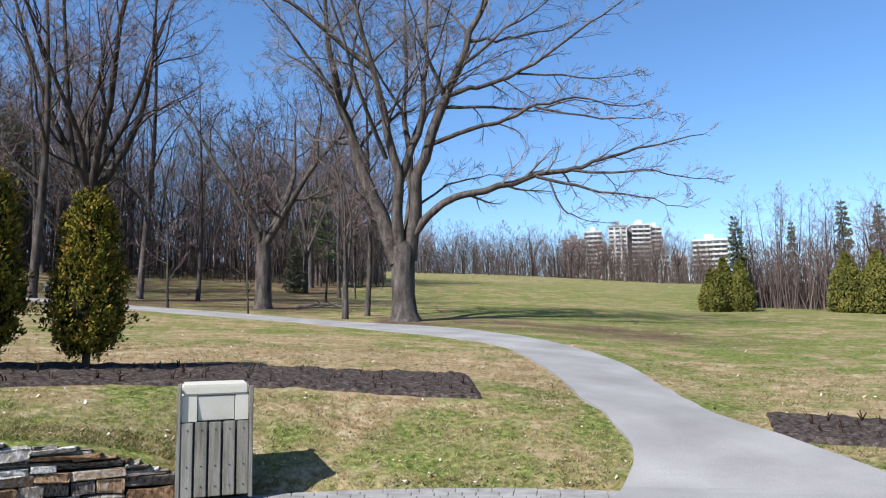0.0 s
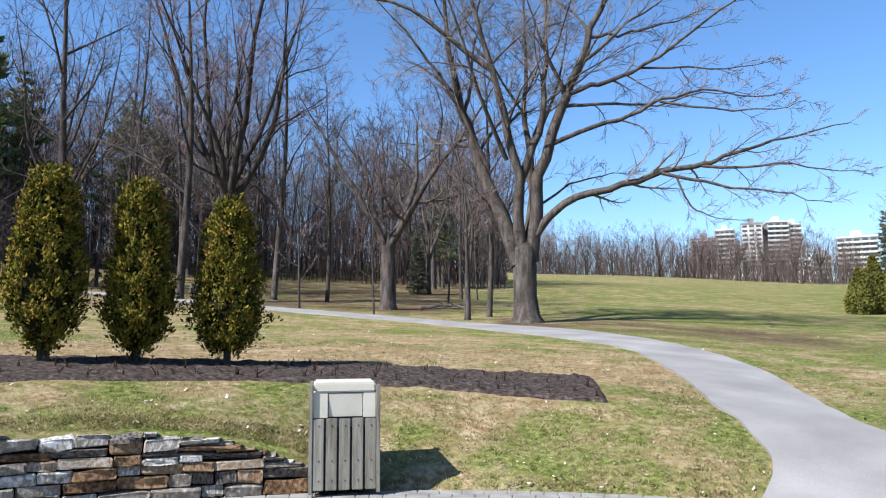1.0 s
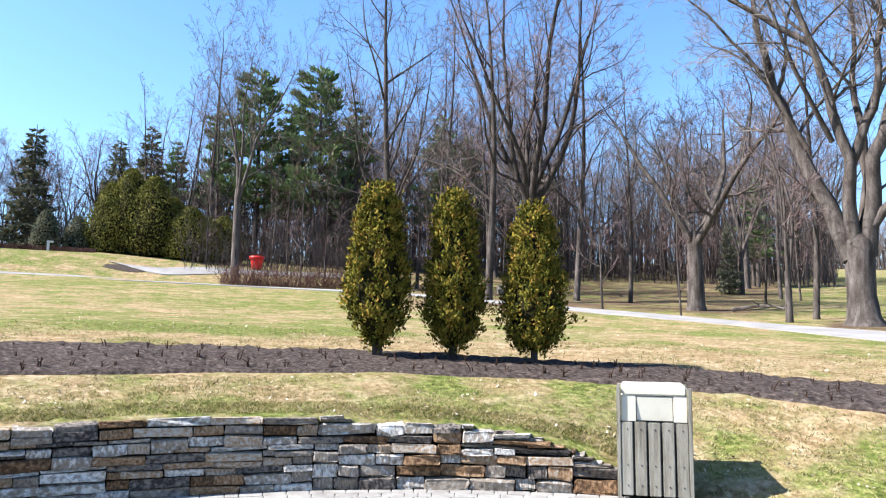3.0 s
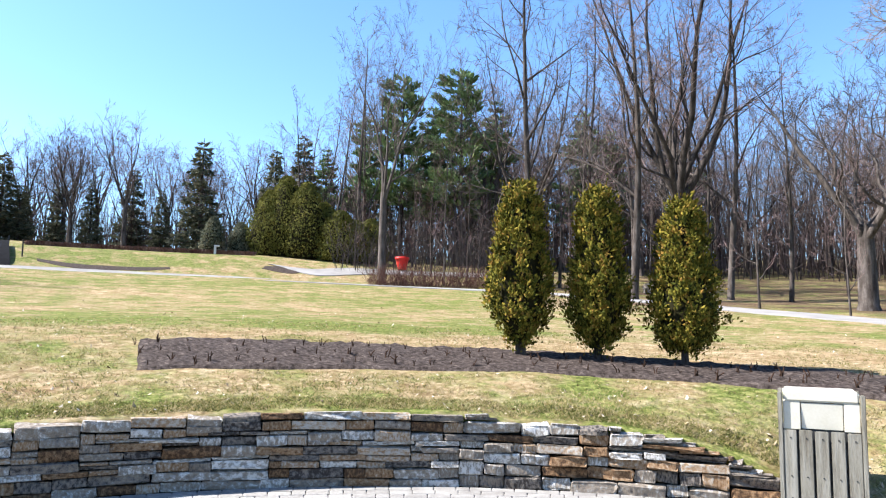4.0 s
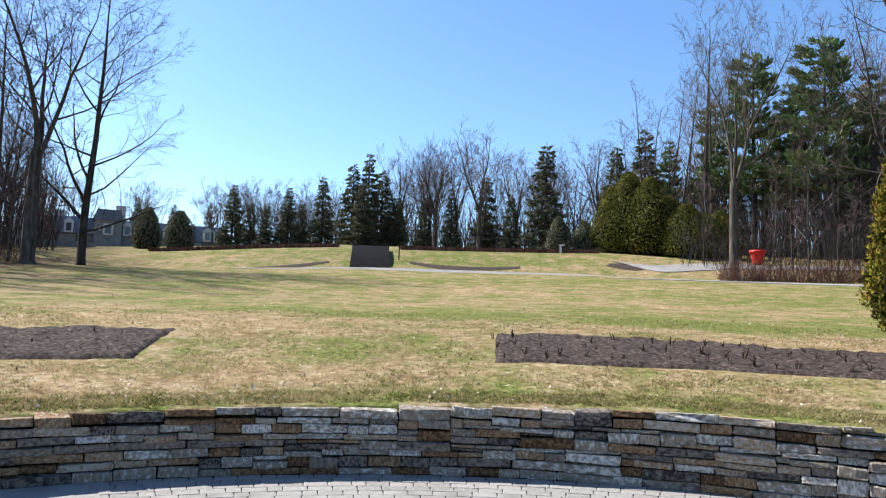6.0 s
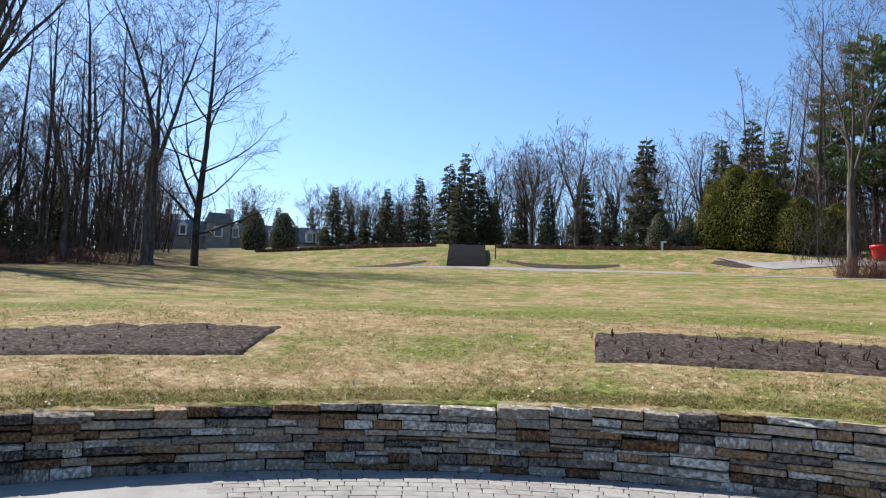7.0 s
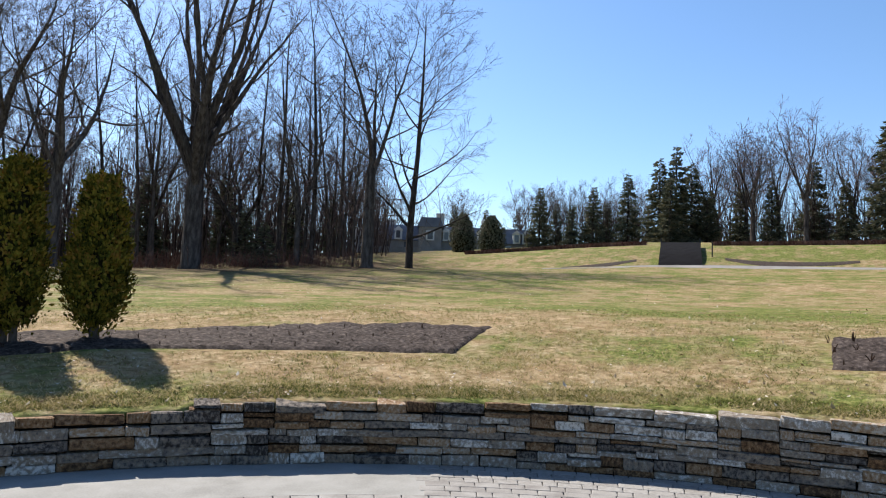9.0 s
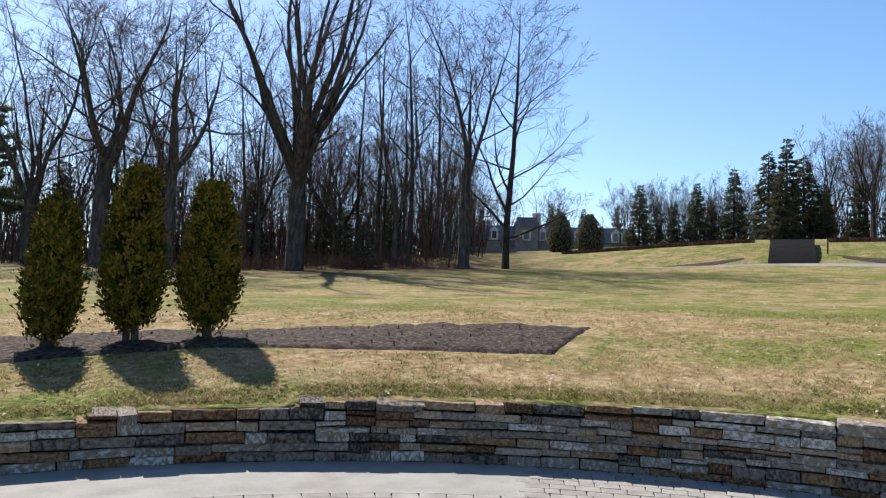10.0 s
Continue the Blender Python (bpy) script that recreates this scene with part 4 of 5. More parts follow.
# single trees by bearing, distance, height and kind
for kind, az, d, h, gth in ((3, 29.1, 28.8, 9.5, 0.9), (0, 27.4, 31.0, 12, 1.1), (5, 30.6, 38.0, 8, 1.0), (12, 35.3, 34.0, 13.5, 1.0), (5, 36.4, 30.5, 6.5, 0.8), (5, 42.1, 34.0, 8.0, 0.9), (0, 40.0, 39, 12, 1.0),
                            (1, 44.0, 40.0, 17, 1.0), (11, 47.4, 38, 21, 1.0), (1, 50.8, 37, 18, 1.1), (5, 55.3, 43, 7.5, 1.1), (8, 58.7, 45, 24, 0.75), (1, 56.4, 47, 11, 1.0), (9, 70.3, 46.5, 17, 0.75), (5, 65.4, 46, 10, 0.8), (5, 63.6, 46.5, 9, 0.8),
                            (8, 118.4, 46.5, 16.5, 1.05), (9, 121.7, 46.5, 18.5, 1.0), (5, 122.8, 47, 10, 1.0), (7, 134.8, 46.5, 23, 1.0), (10, 148.6, 45, 18, 1.1), (10, 144.0, 44, 16.5, 0.95), (2, 153, 46, 17, 1.2),
                            (1, 126, 49, 18, 1.0), (0, 128.5, 52, 18, 1.0), (4, 130, 50, 16, 1.0), (1, 138.5, 52, 15, 1.0), (0, 124, 54, 17, 1.0), (12, 131.6, 50, 11, 1.0)):
    plant(kind, az, d, h, rw.uniform(0, 360), girth=gth)


def wood(n, az0, az1, d0, d1, h0, h1, kinds, gap=2.2):
    done = []
    tries = 0
    while len(done) < n and tries < n * 40:
        tries += 1
        az, d = rw.uniform(az0, az1), math.sqrt(rw.uniform(d0 * d0, d1 * d1))
        p = Vector(spot(az, d))
        if 95.8 < az < 100.4 and 80 < d < 110:
            continue
        if any((p - q).length < gap for q in done):
            continue
        done.append(p)
        plant(rw.choice(kinds), az, d, rw.uniform(h0, h1), rw.uniform(0, 360))


wood(34, 28, 62, 43, 78, 12, 19, (0, 1, 2, 4, 1, 0, 3))
wood(26, 28, 62, 44, 74, 5, 9, (5,))
wood(44, 26, 64, 62, 98, 12, 18, (13, 6, 13))
wood(16, 60, 77, 56, 80, 13, 19, (0, 1, 3, 4, 5))
wood(8, 60, 73, 50, 57, 5, 9, (5, 5, 4))
wood(34, 76, 98, 82, 108, 10, 14.5, (6, 13, 13, 6, 13, 2))
wood(18, 98, 110, 92, 108, 6, 9, (6, 13))
wood(20, 122.5, 158, 47.5, 58, 12, 16.5, (0, 4, 2, 4), 1.6)
wood(30, 120, 158, 56, 85, 11, 16, (13, 6, 0, 13))
wood(14, 124, 156, 49, 62, 5, 9, (5,))
wood(30, -14, -0.4, 52, 64, 6.0, 8.4, (4, 1, 0, 4, 13), 1.0)
wood(46, 2, 28, 150, 190, 8, 13, (6, 13, 6, 13), 3)
wood(12, 104, 124, 118, 140, 8, 12, (13, 6, 6), 3)


def thicket(name, az0, az1, d0, d1, n, h0, h1, label, material, seed, lean=0.12, r=0.02):
    """Countless thin stems standing close, as one sheet of growth."""
    rnd = random.Random(seed)
    verts, faces = [], []
    for _ in range(n):
        az, d = rnd.uniform(az0, az1), rnd.uniform(d0, d1)
        x, y = spot(az, d)
        z = edge_z(x, y) - 0.05
        h = rnd.uniform(h0, h1)
        top = Vector((x + rnd.gauss(0, lean) * h, y + rnd.gauss(0, lean) * h, z + h))
        base = Vector((x, y, z))
        rr = r * rnd.uniform(0.6, 1.6)
        tube(verts, faces, [base, base.lerp(top, 0.5) + Vector((rnd.gauss(0, 0.03) * h, rnd.gauss(0, 0.03) * h, 0)), top], [rr, rr * 0.7, rr * 0.15], 3)
        for _ in range(12):
            f = rnd.uniform(0.25, 0.98)
            p = base.lerp(top, f)
            q = p + Vector((rnd.gauss(0, 0.11), rnd.gauss(0, 0.11), rnd.uniform(0.03, 0.22))) * h
            u = Vector((rnd.gauss(0, 1), rnd.gauss(0, 1), 0)).normalized() * rr * 0.5
            k = len(verts)
            verts += [p + u, p - u, q]
            faces.append((k, k + 1, k + 2))
    return tagged(part(name, (verts, faces), material), label, "undergrowth", kind="stuff")


thicket("undergrowth", 26, 62, 60, 105, 3400, 3, 12, "dense bare saplings deep in the woods", M_THICK, 1, 0.10, 0.035)
thicket("undergrowth", 60, 77, 60, 88, 1000, 3, 9, "dense bare saplings behind the shrub bed", M_THICK, 2, 0.10, 0.04)
thicket("undergrowth", 75, 108, 92, 120, 1900, 2, 8, "bare saplings behind the far hedge", M_THICK, 3, 0.10, 0.04)
thicket("undergrowth", 120, 160, 55, 95, 2600, 2, 10, "bare saplings among the dark trees", M_THICK, 4, 0.10, 0.04)
thicket("undergrowth", -16, -0.6, 52, 64, 1700, 1.2, 5.0, "bare brush at the edge of the field", M_THICK, 5, 0.10, 0.03)
thicket("undergrowth", 1, 30, 160, 215, 2800, 3.5, 10, "distant leafless wood beyond the field", M_THICK, 6, 0.20, 0.05)
thicket("undergrowth", 60, 74, 49.5, 57, 420, 1.2, 4.5, "pale bare brush in front of the pines", M_TWIG, 9, 0.2, 0.014)
thicket("red_shrubs", 61.5, 71.3, 43.8, 46.4, 1300, 0.35, 1.5, "low bed of bare red-twigged shrubs beside the path", M_REDSHRUB, 7, 0.42, 0.009)
thicket("red_shrubs", 122, 140, 46.0, 48.5, 1000, 0.4, 1.3, "low brown shrubs under the trees", M_REDSHRUB, 8, 0.4, 0.010)


def conifer(seed, height, width, droop, material, bare=0.06, tufts=5000, size=0.26, gap=0.38, ragged=0.1, power=0.85):
    """A conifer model: stem, whorls of boughs, and needle sprays along each; ragged: how unequal the boughs are."""
    rnd = random.Random(seed)
    wood_v, wood_f = [], []
    tube(wood_v, wood_f, [Vector((0, 0, -0.2)), Vector((0, 0, height * 0.5)), Vector((0, 0, height))], [height * 0.018, height * 0.011, 0.02], 7)
    pts, boughs = [], []
    whorls = int(height / gap)
    for k in range(whorls):
        f = bare + (1 - bare) * (k + rnd.random() * 0.5) / whorls
        reach = width / 2 * (1 - f) ** power + 0.12
        first = rnd.uniform(0, 6.283)
        for b in range(5):
            if rnd.random() < ragged * 0.6:
                continue
            a = first + b * 1.257 + rnd.gauss(0, 0.2)
            own = reach * rnd.uniform(1 - 2.2 * ragged, 1 + ragged)
            p0 = Vector((0, 0, height * f))
            p1 = p0 + Vector((math.cos(a) * own * 0.6, math.sin(a) * own * 0.6, -own * droop * 0.75 * rnd.uniform(0.7, 1.2)))
            p2 = p1 + Vector((math.cos(a) * own * 0.4, math.sin(a) * own * 0.4, own * (0.10 - droop * 0.2) * rnd.uniform(0.5, 1.4)))
            boughs.append((p0, p1, p2, own))
            tube(wood_v, wood_f, [p0, p1, p2], [0.035, 0.02, 0.006], 3)
    total = sum(b[3] ** 1.3 for b in boughs)
    for p0, p1, p2, own in boughs:
        d = (p2 - p0).normalized()
        w = d.cross(Vector((0, 0, 1))).normalized()
        for _ in range(max(4, int(tufts * own ** 1.3 / total))):
            f = rnd.random() ** 0.62
            p = p0.lerp(p1, f / 0.6) if f < 0.6 else p1.lerp(p2, (f - 0.6) / 0.4)
            side = rnd.gauss(0, 0.16) * own * (1.15 - 0.8 * f)
            p = p + w * side + Vector((rnd.gauss(0, 0.03), rnd.gauss(0, 0.03), rnd.gauss(0, 0.05) - abs(side) * droop * 0.4))
            pts.append((p, d + w * (1.2 if side > 0 else -1.2) * rnd.random() + Vector((0, 0, 0.35 - droop))))
    return (wood_v, wood_f), sprays(rnd, pts, size, 0.2), material, height


CONIFERS = [
    conifer(21, 12, 4.6, 0.35, M_SPRUCE, 0.04, 4200, 0.48, 0.5, 0.2),
    conifer(22, 14, 5.6, -0.05, M_PINE, 0.25, 5600, 0.42, 0.75, 0.26, 0.62),
    conifer(23, 10, 4.0, 0.5, M_SPRUCE, 0.03, 3800, 0.42, 0.46, 0.16),
    conifer(24, 16, 8.6, -0.18, M_PINE, 0.28, 7000, 0.48, 0.95, 0.32, 0.5),
]
CONMODEL = {}


def plant_conifer(kind, az, d, height, wide=1.0, label="dark evergreen conifer at the edge of the woods"):
    x, y = spot(az, d)
    (w, f, material, h) = CONIFERS[kind]
    s = height / h
    turn = rw.uniform(0, 360)
    if kind not in CONMODEL:
        t = thing("conifer_tree", x, y, edge_z(x, y) - 0.05, turn, label, "conifer", "evergreens of the park")
        part("trunk", w, M_BARK, t)
        part("crown", f, material, t, "green needles on whorled boughs")
        CONMODEL[kind] = t
    else:
        t = copy_thing(CONMODEL[kind], pose(x, y, edge_z(x, y) - 0.05, 0, 0, turn))
    t.scale = (s * wide, s * wide, s)
    return tagged(t, label)


# bearing, distance, elevation of the tip -> height
for kind, az, d, el, wide in ((2, 78.7, 68, 13.9, 1.0), (0, 76.6, 66, 15.0, 1.1), (1, 74.8, 70, 14.0, 1.0), (3, 68.9, 62, 19.8, 0.9), (3, 64.2, 60, 20.3, 1.0), (1, 66.5, 64, 17.5, 1.1), (1, 61.5, 66, 18, 1.0), (3, 71.5, 68, 16.5, 0.9), (0, 63.0, 68, 14, 1.1), (0, 70.0, 64, 11.0, 1.2), (0, 60.5, 64, 10.0, 1.2),
                              (2, 84.1, 84, 14.1, 1.1), (2, 79.6, 82, 11.0, 1.0), (0, 98.1, 86, 12.9, 1.0), (0, 97.0, 88, 11.6, 1.3), (0, 99.3, 87, 12.0, 1.2), (0, 98.5, 84, 10.6, 1.4), (2, 95.9, 88, 9.6, 1.4), (0, 91.5, 90, 10.4, 1.0), (2, 86.8, 92, 10.2, 1.0), (2, 101.6, 90, 11.0, 1.0), (0, 104.2, 92, 9.9, 1.2), (2, 103.2, 95, 8.7, 1.2), (2, 105.8, 92, 8.6, 1.2), (2, 107.0, 95, 8.6, 1.1), (0, 108.3, 92, 9.8, 1.2), (2, 93.6, 90, 9.8, 1.1), (2, 88.8, 96, 11.5, 1.2), (0, 95.6, 92, 9.5, 1.0),
                              (2, 110.0, 120, 8.2, 0.9), (2, 112.5, 120, 8.0, 1.0), (0, 115.0, 122, 8.3, 0.9),
                              (0, 127.5, 54, 8.5, 1.2), (0, 131, 50, 7.4, 1.3), (2, 129.6, 48.5, 5.2, 1.7), (0, 132.6, 58, 9.5, 1.1), (0, 124.6, 60, 8.2, 1.1), (0, 151, 62, 9, 1.2), (0, 141, 64, 8.6, 1.2), (2, 138.0, 56, 9.5, 1.2), (1, 156, 60, 14.0, 1.2), (0, 145.5, 66, 8, 1.2),
                              (0, -0.5, 52, 8.2, 0.9), (2, -7.4, 57, 8.9, 0.7), (2, -9.6, 56, 8.4, 0.8), (2, -4.2, 60, 7.6, 0.6),
                              (1, 31, 60, 11.5, 1.0), (0, 33, 52, 8.5, 0.9), (1, 46, 74, 13, 1.0), (1, 52.5, 66, 15.5, 1.1), (1, 54.5, 64, 17.0, 1.2)):
    x, y = spot(az, d)
    plant_conifer(kind, az, d, max(3.0, EYE + d * math.tan(radians(el)) - edge_z(x, y)), wide, "tall green white pine among bare trees" if kind in (1, 3) else "dark evergreen spruce at the edge of the lawn")


def bush(name, az, d, height, width, seed, label, material=None, point=0.0, count=6000, size=0.14):
    """A rounded or pointed evergreen with a leafy shell over a heart painted dark for shade."""
    rnd = random.Random(seed)
    x, y = spot(az, d)
    t = thing(name, x, y, edge_z(x, y) - 0.05, rnd.uniform(0, 360), label, "evergreen bush", "evergreens of the park")

    def radius(f, a):
        prof = (max(0.0, math.sin(math.pi * (0.12 + 0.86 * f))) ** 0.55) * (1 - point * f) * (1 + 0.3 * point)
        return width / 2 * prof * (1 + 0.22 * noise.noise((math.cos(a) * 1.3 + seed, math.sin(a) * 1.3, f * 4)))
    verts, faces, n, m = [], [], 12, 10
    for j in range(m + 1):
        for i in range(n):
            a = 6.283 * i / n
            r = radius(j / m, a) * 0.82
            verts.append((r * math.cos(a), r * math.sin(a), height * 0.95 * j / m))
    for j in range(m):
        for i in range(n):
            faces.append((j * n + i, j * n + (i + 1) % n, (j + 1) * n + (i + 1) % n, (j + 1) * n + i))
    # heart coloured almost black, as painted shade seen between the leaves
    part("inner_crown", (verts, faces), M_INNERSHADE, t, "heart with its shade painted near-black", True)
    pts = []
    for _ in range(count):
        f, a = rnd.random(), rnd.uniform(0, 6.283)
        r = radius(f, a) * rnd.uniform(0.8, 1.08)
        pts.append((Vector((r * math.cos(a), r * math.sin(a), height * f)), Vector((math.cos(a), math.sin(a), 0.5))))
    part("crown", sprays(rnd, pts, size, 0.36, True), material or M_YEW, t, "dense scale foliage")
    return t


for i, (az, d, h, w) in enumerate(((79.0, 57, 5.0, 3.4), (77.8, 57, 6.2, 4.2), (76.2, 56, 5.8, 4.0), (74.9, 57, 4.4, 3.6), (73.6, 55, 3.8, 3.8), (72.4, 55, 3.2, 3.0), (71.2, 56, 3.4, 3.4))):
    bush("arborvitae", az, d, h, w, 60 + i, "broad yellow-green arborvitae in a clump", None, 0.5)
for i, (az, d, h, w) in enumerate(((83.1, 57, 2.7, 1.9), (81.1, 57.5, 2.4, 1.9), (114.25, 62, 3.3, 2.4), (112.0, 63, 3.0, 2.5))):
    bush("cone_shrub", az, d, h, w, 70 + i, "dark clipped conical evergreen at the top of the bank", M_SPRUCE, 0.5, 3600, 0.13)
for i, (az, d, h, w) in enumerate(((1.35, 46, 2.5, 1.5), (0.5, 47, 3.2, 1.6), (-0.6, 47, 3.0, 1.6), (-7.4, 50, 3.6, 2.2), (-9.3, 50, 3.7, 2.6))):
    bush("arborvitae", az, d, h, w, 80 + i, "pointed olive-green arborvitae at the field's edge", None, 0.75)


# ---- far bank: covered steps, hedge, planter ----
def covered_steps():
    x0, y0 = spot(97.75, 47.2)
    x1, y1 = spot(97.75, 53.2)
    z0, z1 = edge_z(x0, y0) + 0.05, edge_z(x1, y1) + 0.1
    t = thing("covered_steps", x0, y0, z0, 97.75, "flight of garden steps covered with dark winter mesh", "steps")
    run, rise, half = 6.0, z1 - z0, 1.28
    n = 9
    for k in range(n):
        part("step", boxed(-half + 0.02, half - 0.02, 0.1 + run * k / n, run * (k + 1) / n, -0.5, rise * (k + 0.6) / n, 0.02), M_CONC2, t)
    verts, faces = [], []
    for j in range(13):
        for i in range(9):
            f = j / 12
            verts.append((-half + 2 * half * i / 8, run * f - 0.5 * (1 - f), rise * f + 0.26 - 0.45 * (1 - f) ** 4 + 0.03 * noise.noise((i, j * 0.8, 2))))
    for j in range(12):
        for i in range(8):
            faces.append((j * 9 + i, j * 9 + i + 1, j * 9 + i + 10, j * 9 + i + 9))
    part("cover", (verts, faces), M_NET, t, "dark mesh winter cover")
    for sx in (-1, 1):
        part("post", boxed(sx * half - 0.05, sx * half + 0.05, run - 0.1, run, rise - 0.2, rise + 0.55, 0.01), M_DARK, t)
    part("rail", boxed(half + 0.62, half + 0.70, 2.4, 2.5, rise * 0.3, rise * 0.4 + 1.0, 0.01), M_DARK, t)
    return t


covered_steps()


def hedge_run(az0, az1, d, h, seed, label):
    rnd = random.Random(seed)
    verts, faces = [], []
    for _ in range(int((az1 - az0) * 160)):
        az = rnd.uniform(az0, az1)
        x, y = spot(az, d + rnd.uniform(-0.3, 0.3))
        p = Vector((x, y, edge_z(x, y) - 0.02))
        q = p + Vector((rnd.gauss(0, 0.12), rnd.gauss(0, 0.12), h * rnd.uniform(0.7, 1.05)))
        tube(verts, faces, [p, q], [0.03, 0.012], 3)
    return tagged(part("hedge", (verts, faces), M_REDSHRUB), label, "hedge", kind="stuff")


hedge_run(80, 95.4, 55.2, 0.3, 1, "low bare reddish hedge along the top of the bank")
hedge_run(100.2, 114, 55.2, 0.3, 2, "low bare reddish hedge along the top of the bank")


def planter(az, d):
    x, y = spot(az, d)
    t = thing("planter", x, y, edge_z(x, y) + 0.06, 0, "big bright red round flower pot on the gravel", "planter")
    verts, faces, n = [], [], 24
    prof = [(0.0, 0.0), (0.30, 0.0), (0.34, 0.1), (0.40, 0.5), (0.44, 0.72), (0.52, 0.74), (0.53, 0.92), (0.46, 0.92), (0.43, 0.78), (0.0, 0.76)]
    for r, z in prof:
        for i in range(n):
            a = 6.283185 * i / n
            verts.append((r * math.cos(a), r * math.sin(a), z))
    for j in range(len(prof) - 1):
        for i in range(n):
            faces.append((j * n + i, j * n + (i + 1) % n, (j + 1) * n + (i + 1) % n, (j + 1) * n + i))
    part("pot", (verts, faces), M_POT, t, "", True)
    v, f, rnd = [], [], random.Random(3)
    for _ in range(70):
        p = Vector((rnd.uniform(-0.3, 0.3), rnd.uniform(-0.3, 0.3), 0.74))
        tube(v, f, [p, p + Vector((rnd.gauss(0, 0.12), rnd.gauss(0, 0.12), rnd.uniform(0.2, 0.55)))], [0.012, 0.004], 3)
    part("twigs", (v, f), M_REDSHRUB, t, "bare red twigs")


planter(68.7, 52.0)


def marker_post(az, d):
    x, y = spot(az, d)
    t = thing("marker_post", x, y, edge_z(x, y), az, "small white post with a cap on the bank", "post")
    part("post", boxed(-0.08, 0.08, -0.08, 0.08, 0, 0.55, 0.01), M_WHITE, t)
    part("cap", boxed(-0.10, 0.30, -0.10, 0.10, 0.55, 0.66, 0.01), M_WHITE, t)


marker_post(82.9, 54.0)


# ---- far buildings ----
def tower(az, d, width, depth, el_top, floors, bays, turn, label, wall_m, dark_m):
    x, y = spot(az, d)
    base = edge_z(x, y) - 2
    top = EYE + d * math.tan(radians(el_top))
    h = top - base
    t = thing("apartment_building", x, y, base, turn, label, "apartment building", "buildings beyond the park")
    part("wall", boxed(-width / 2, width / 2, -depth / 2, depth / 2, 0, h), wall_m, t)
    part("roof", boxed(-width / 2 - 0.3, width / 2 + 0.3, -depth / 2 - 0.3, depth / 2 + 0.3, h, h + 0.8), dark_m, t)
    part("roof_house", boxed(-width * 0.15, width * 0.12, -depth * 0.3, depth * 0.3, h + 0.8, h + 3.6), dark_m, t)
    fh = h / floors
    win = mesh_of("window", [(-0.5, 0, -0.5), (0.5, 0, -0.5), (0.5, 0, 0.5), (-0.5, 0, 0.5), (-0.5, 0.3, -0.5), (0.5, 0.3, -0.5), (0.5, 0.3, 0.5), (-0.5, 0.3, 0.5)], [(0, 1, 2, 3), (4, 7, 6, 5), (0, 4, 5, 1), (1, 5, 6, 2), (2, 6, 7, 3), (3, 7, 4, 0)], M_WIN)
    first = floors // 3
    for k in range(first, floors):
        part("balcony", boxed(-width / 2 - 0.2, width / 2 + 0.2, -depth / 2 - 1.1, -depth / 2, k * fh - 0.2, k * fh + 0.75), M_CONC if wall_m is M_CONC2 else M_CONC2, t) if bays < 0 else None
        for b in range(abs(bays)):
            ob = new("window", win)
            cx = -width / 2 + width * (b + 0.5) / abs(bays)
            ob.matrix_basis = Matrix.Translation((cx, -depth / 2 - 0.08, k * fh + fh * 0.55)) @ Matrix.Diagonal((width / abs(bays) * 0.7, 1, fh * 0.48, 1))
            ob.parent = t
    return t


tower(7.9, 420, 10, 16, 7.65, 14, 3, 8, "pale cream concrete high-rise beyond the park", M_CONC, M_CONC2)
tower(6.35, 424, 10, 14, 7.70, 14, -3, 18, "tall grey high-rise with stacked balconies beyond the park", M_CONC2, M_CONC)
tower(5.3, 428, 6.5, 14, 7.45, 14, -2, 18, "grey high-rise wing with pale balconies beyond the park", M_CONC2, M_CONC)
tower(9.75, 440, 10, 12, 7.35, 12, -4, 10, "grey apartment block with banded balconies beyond the park", M_CONC2, M_CONC)
tower(11.2, 400, 13, 12, 6.75, 10, -4, 10, "pale stepped apartment block beyond the park", M_CONC, M_CONC2)
tower(8.9, 380, 8, 12, 6.1, 8, 3, 10, "low pale apartment block beyond the park", M_CONC, M_CONC2)
tower(4.6, 380, 6, 10, 5.45, 6, 3, 5, "low white block beyond the park", M_WHITE, M_CONC2)
tower(3.5, 400, 8, 10, 5.15, 6, -3, 5, "low dark block beyond the park", M_CONC2, M_CONC)
tower(1.3, 400, 17, 14, 6.30, 10, -5, 2, "broad apartment building with banded white balconies beyond the park", M_CONC2, M_WHITE)


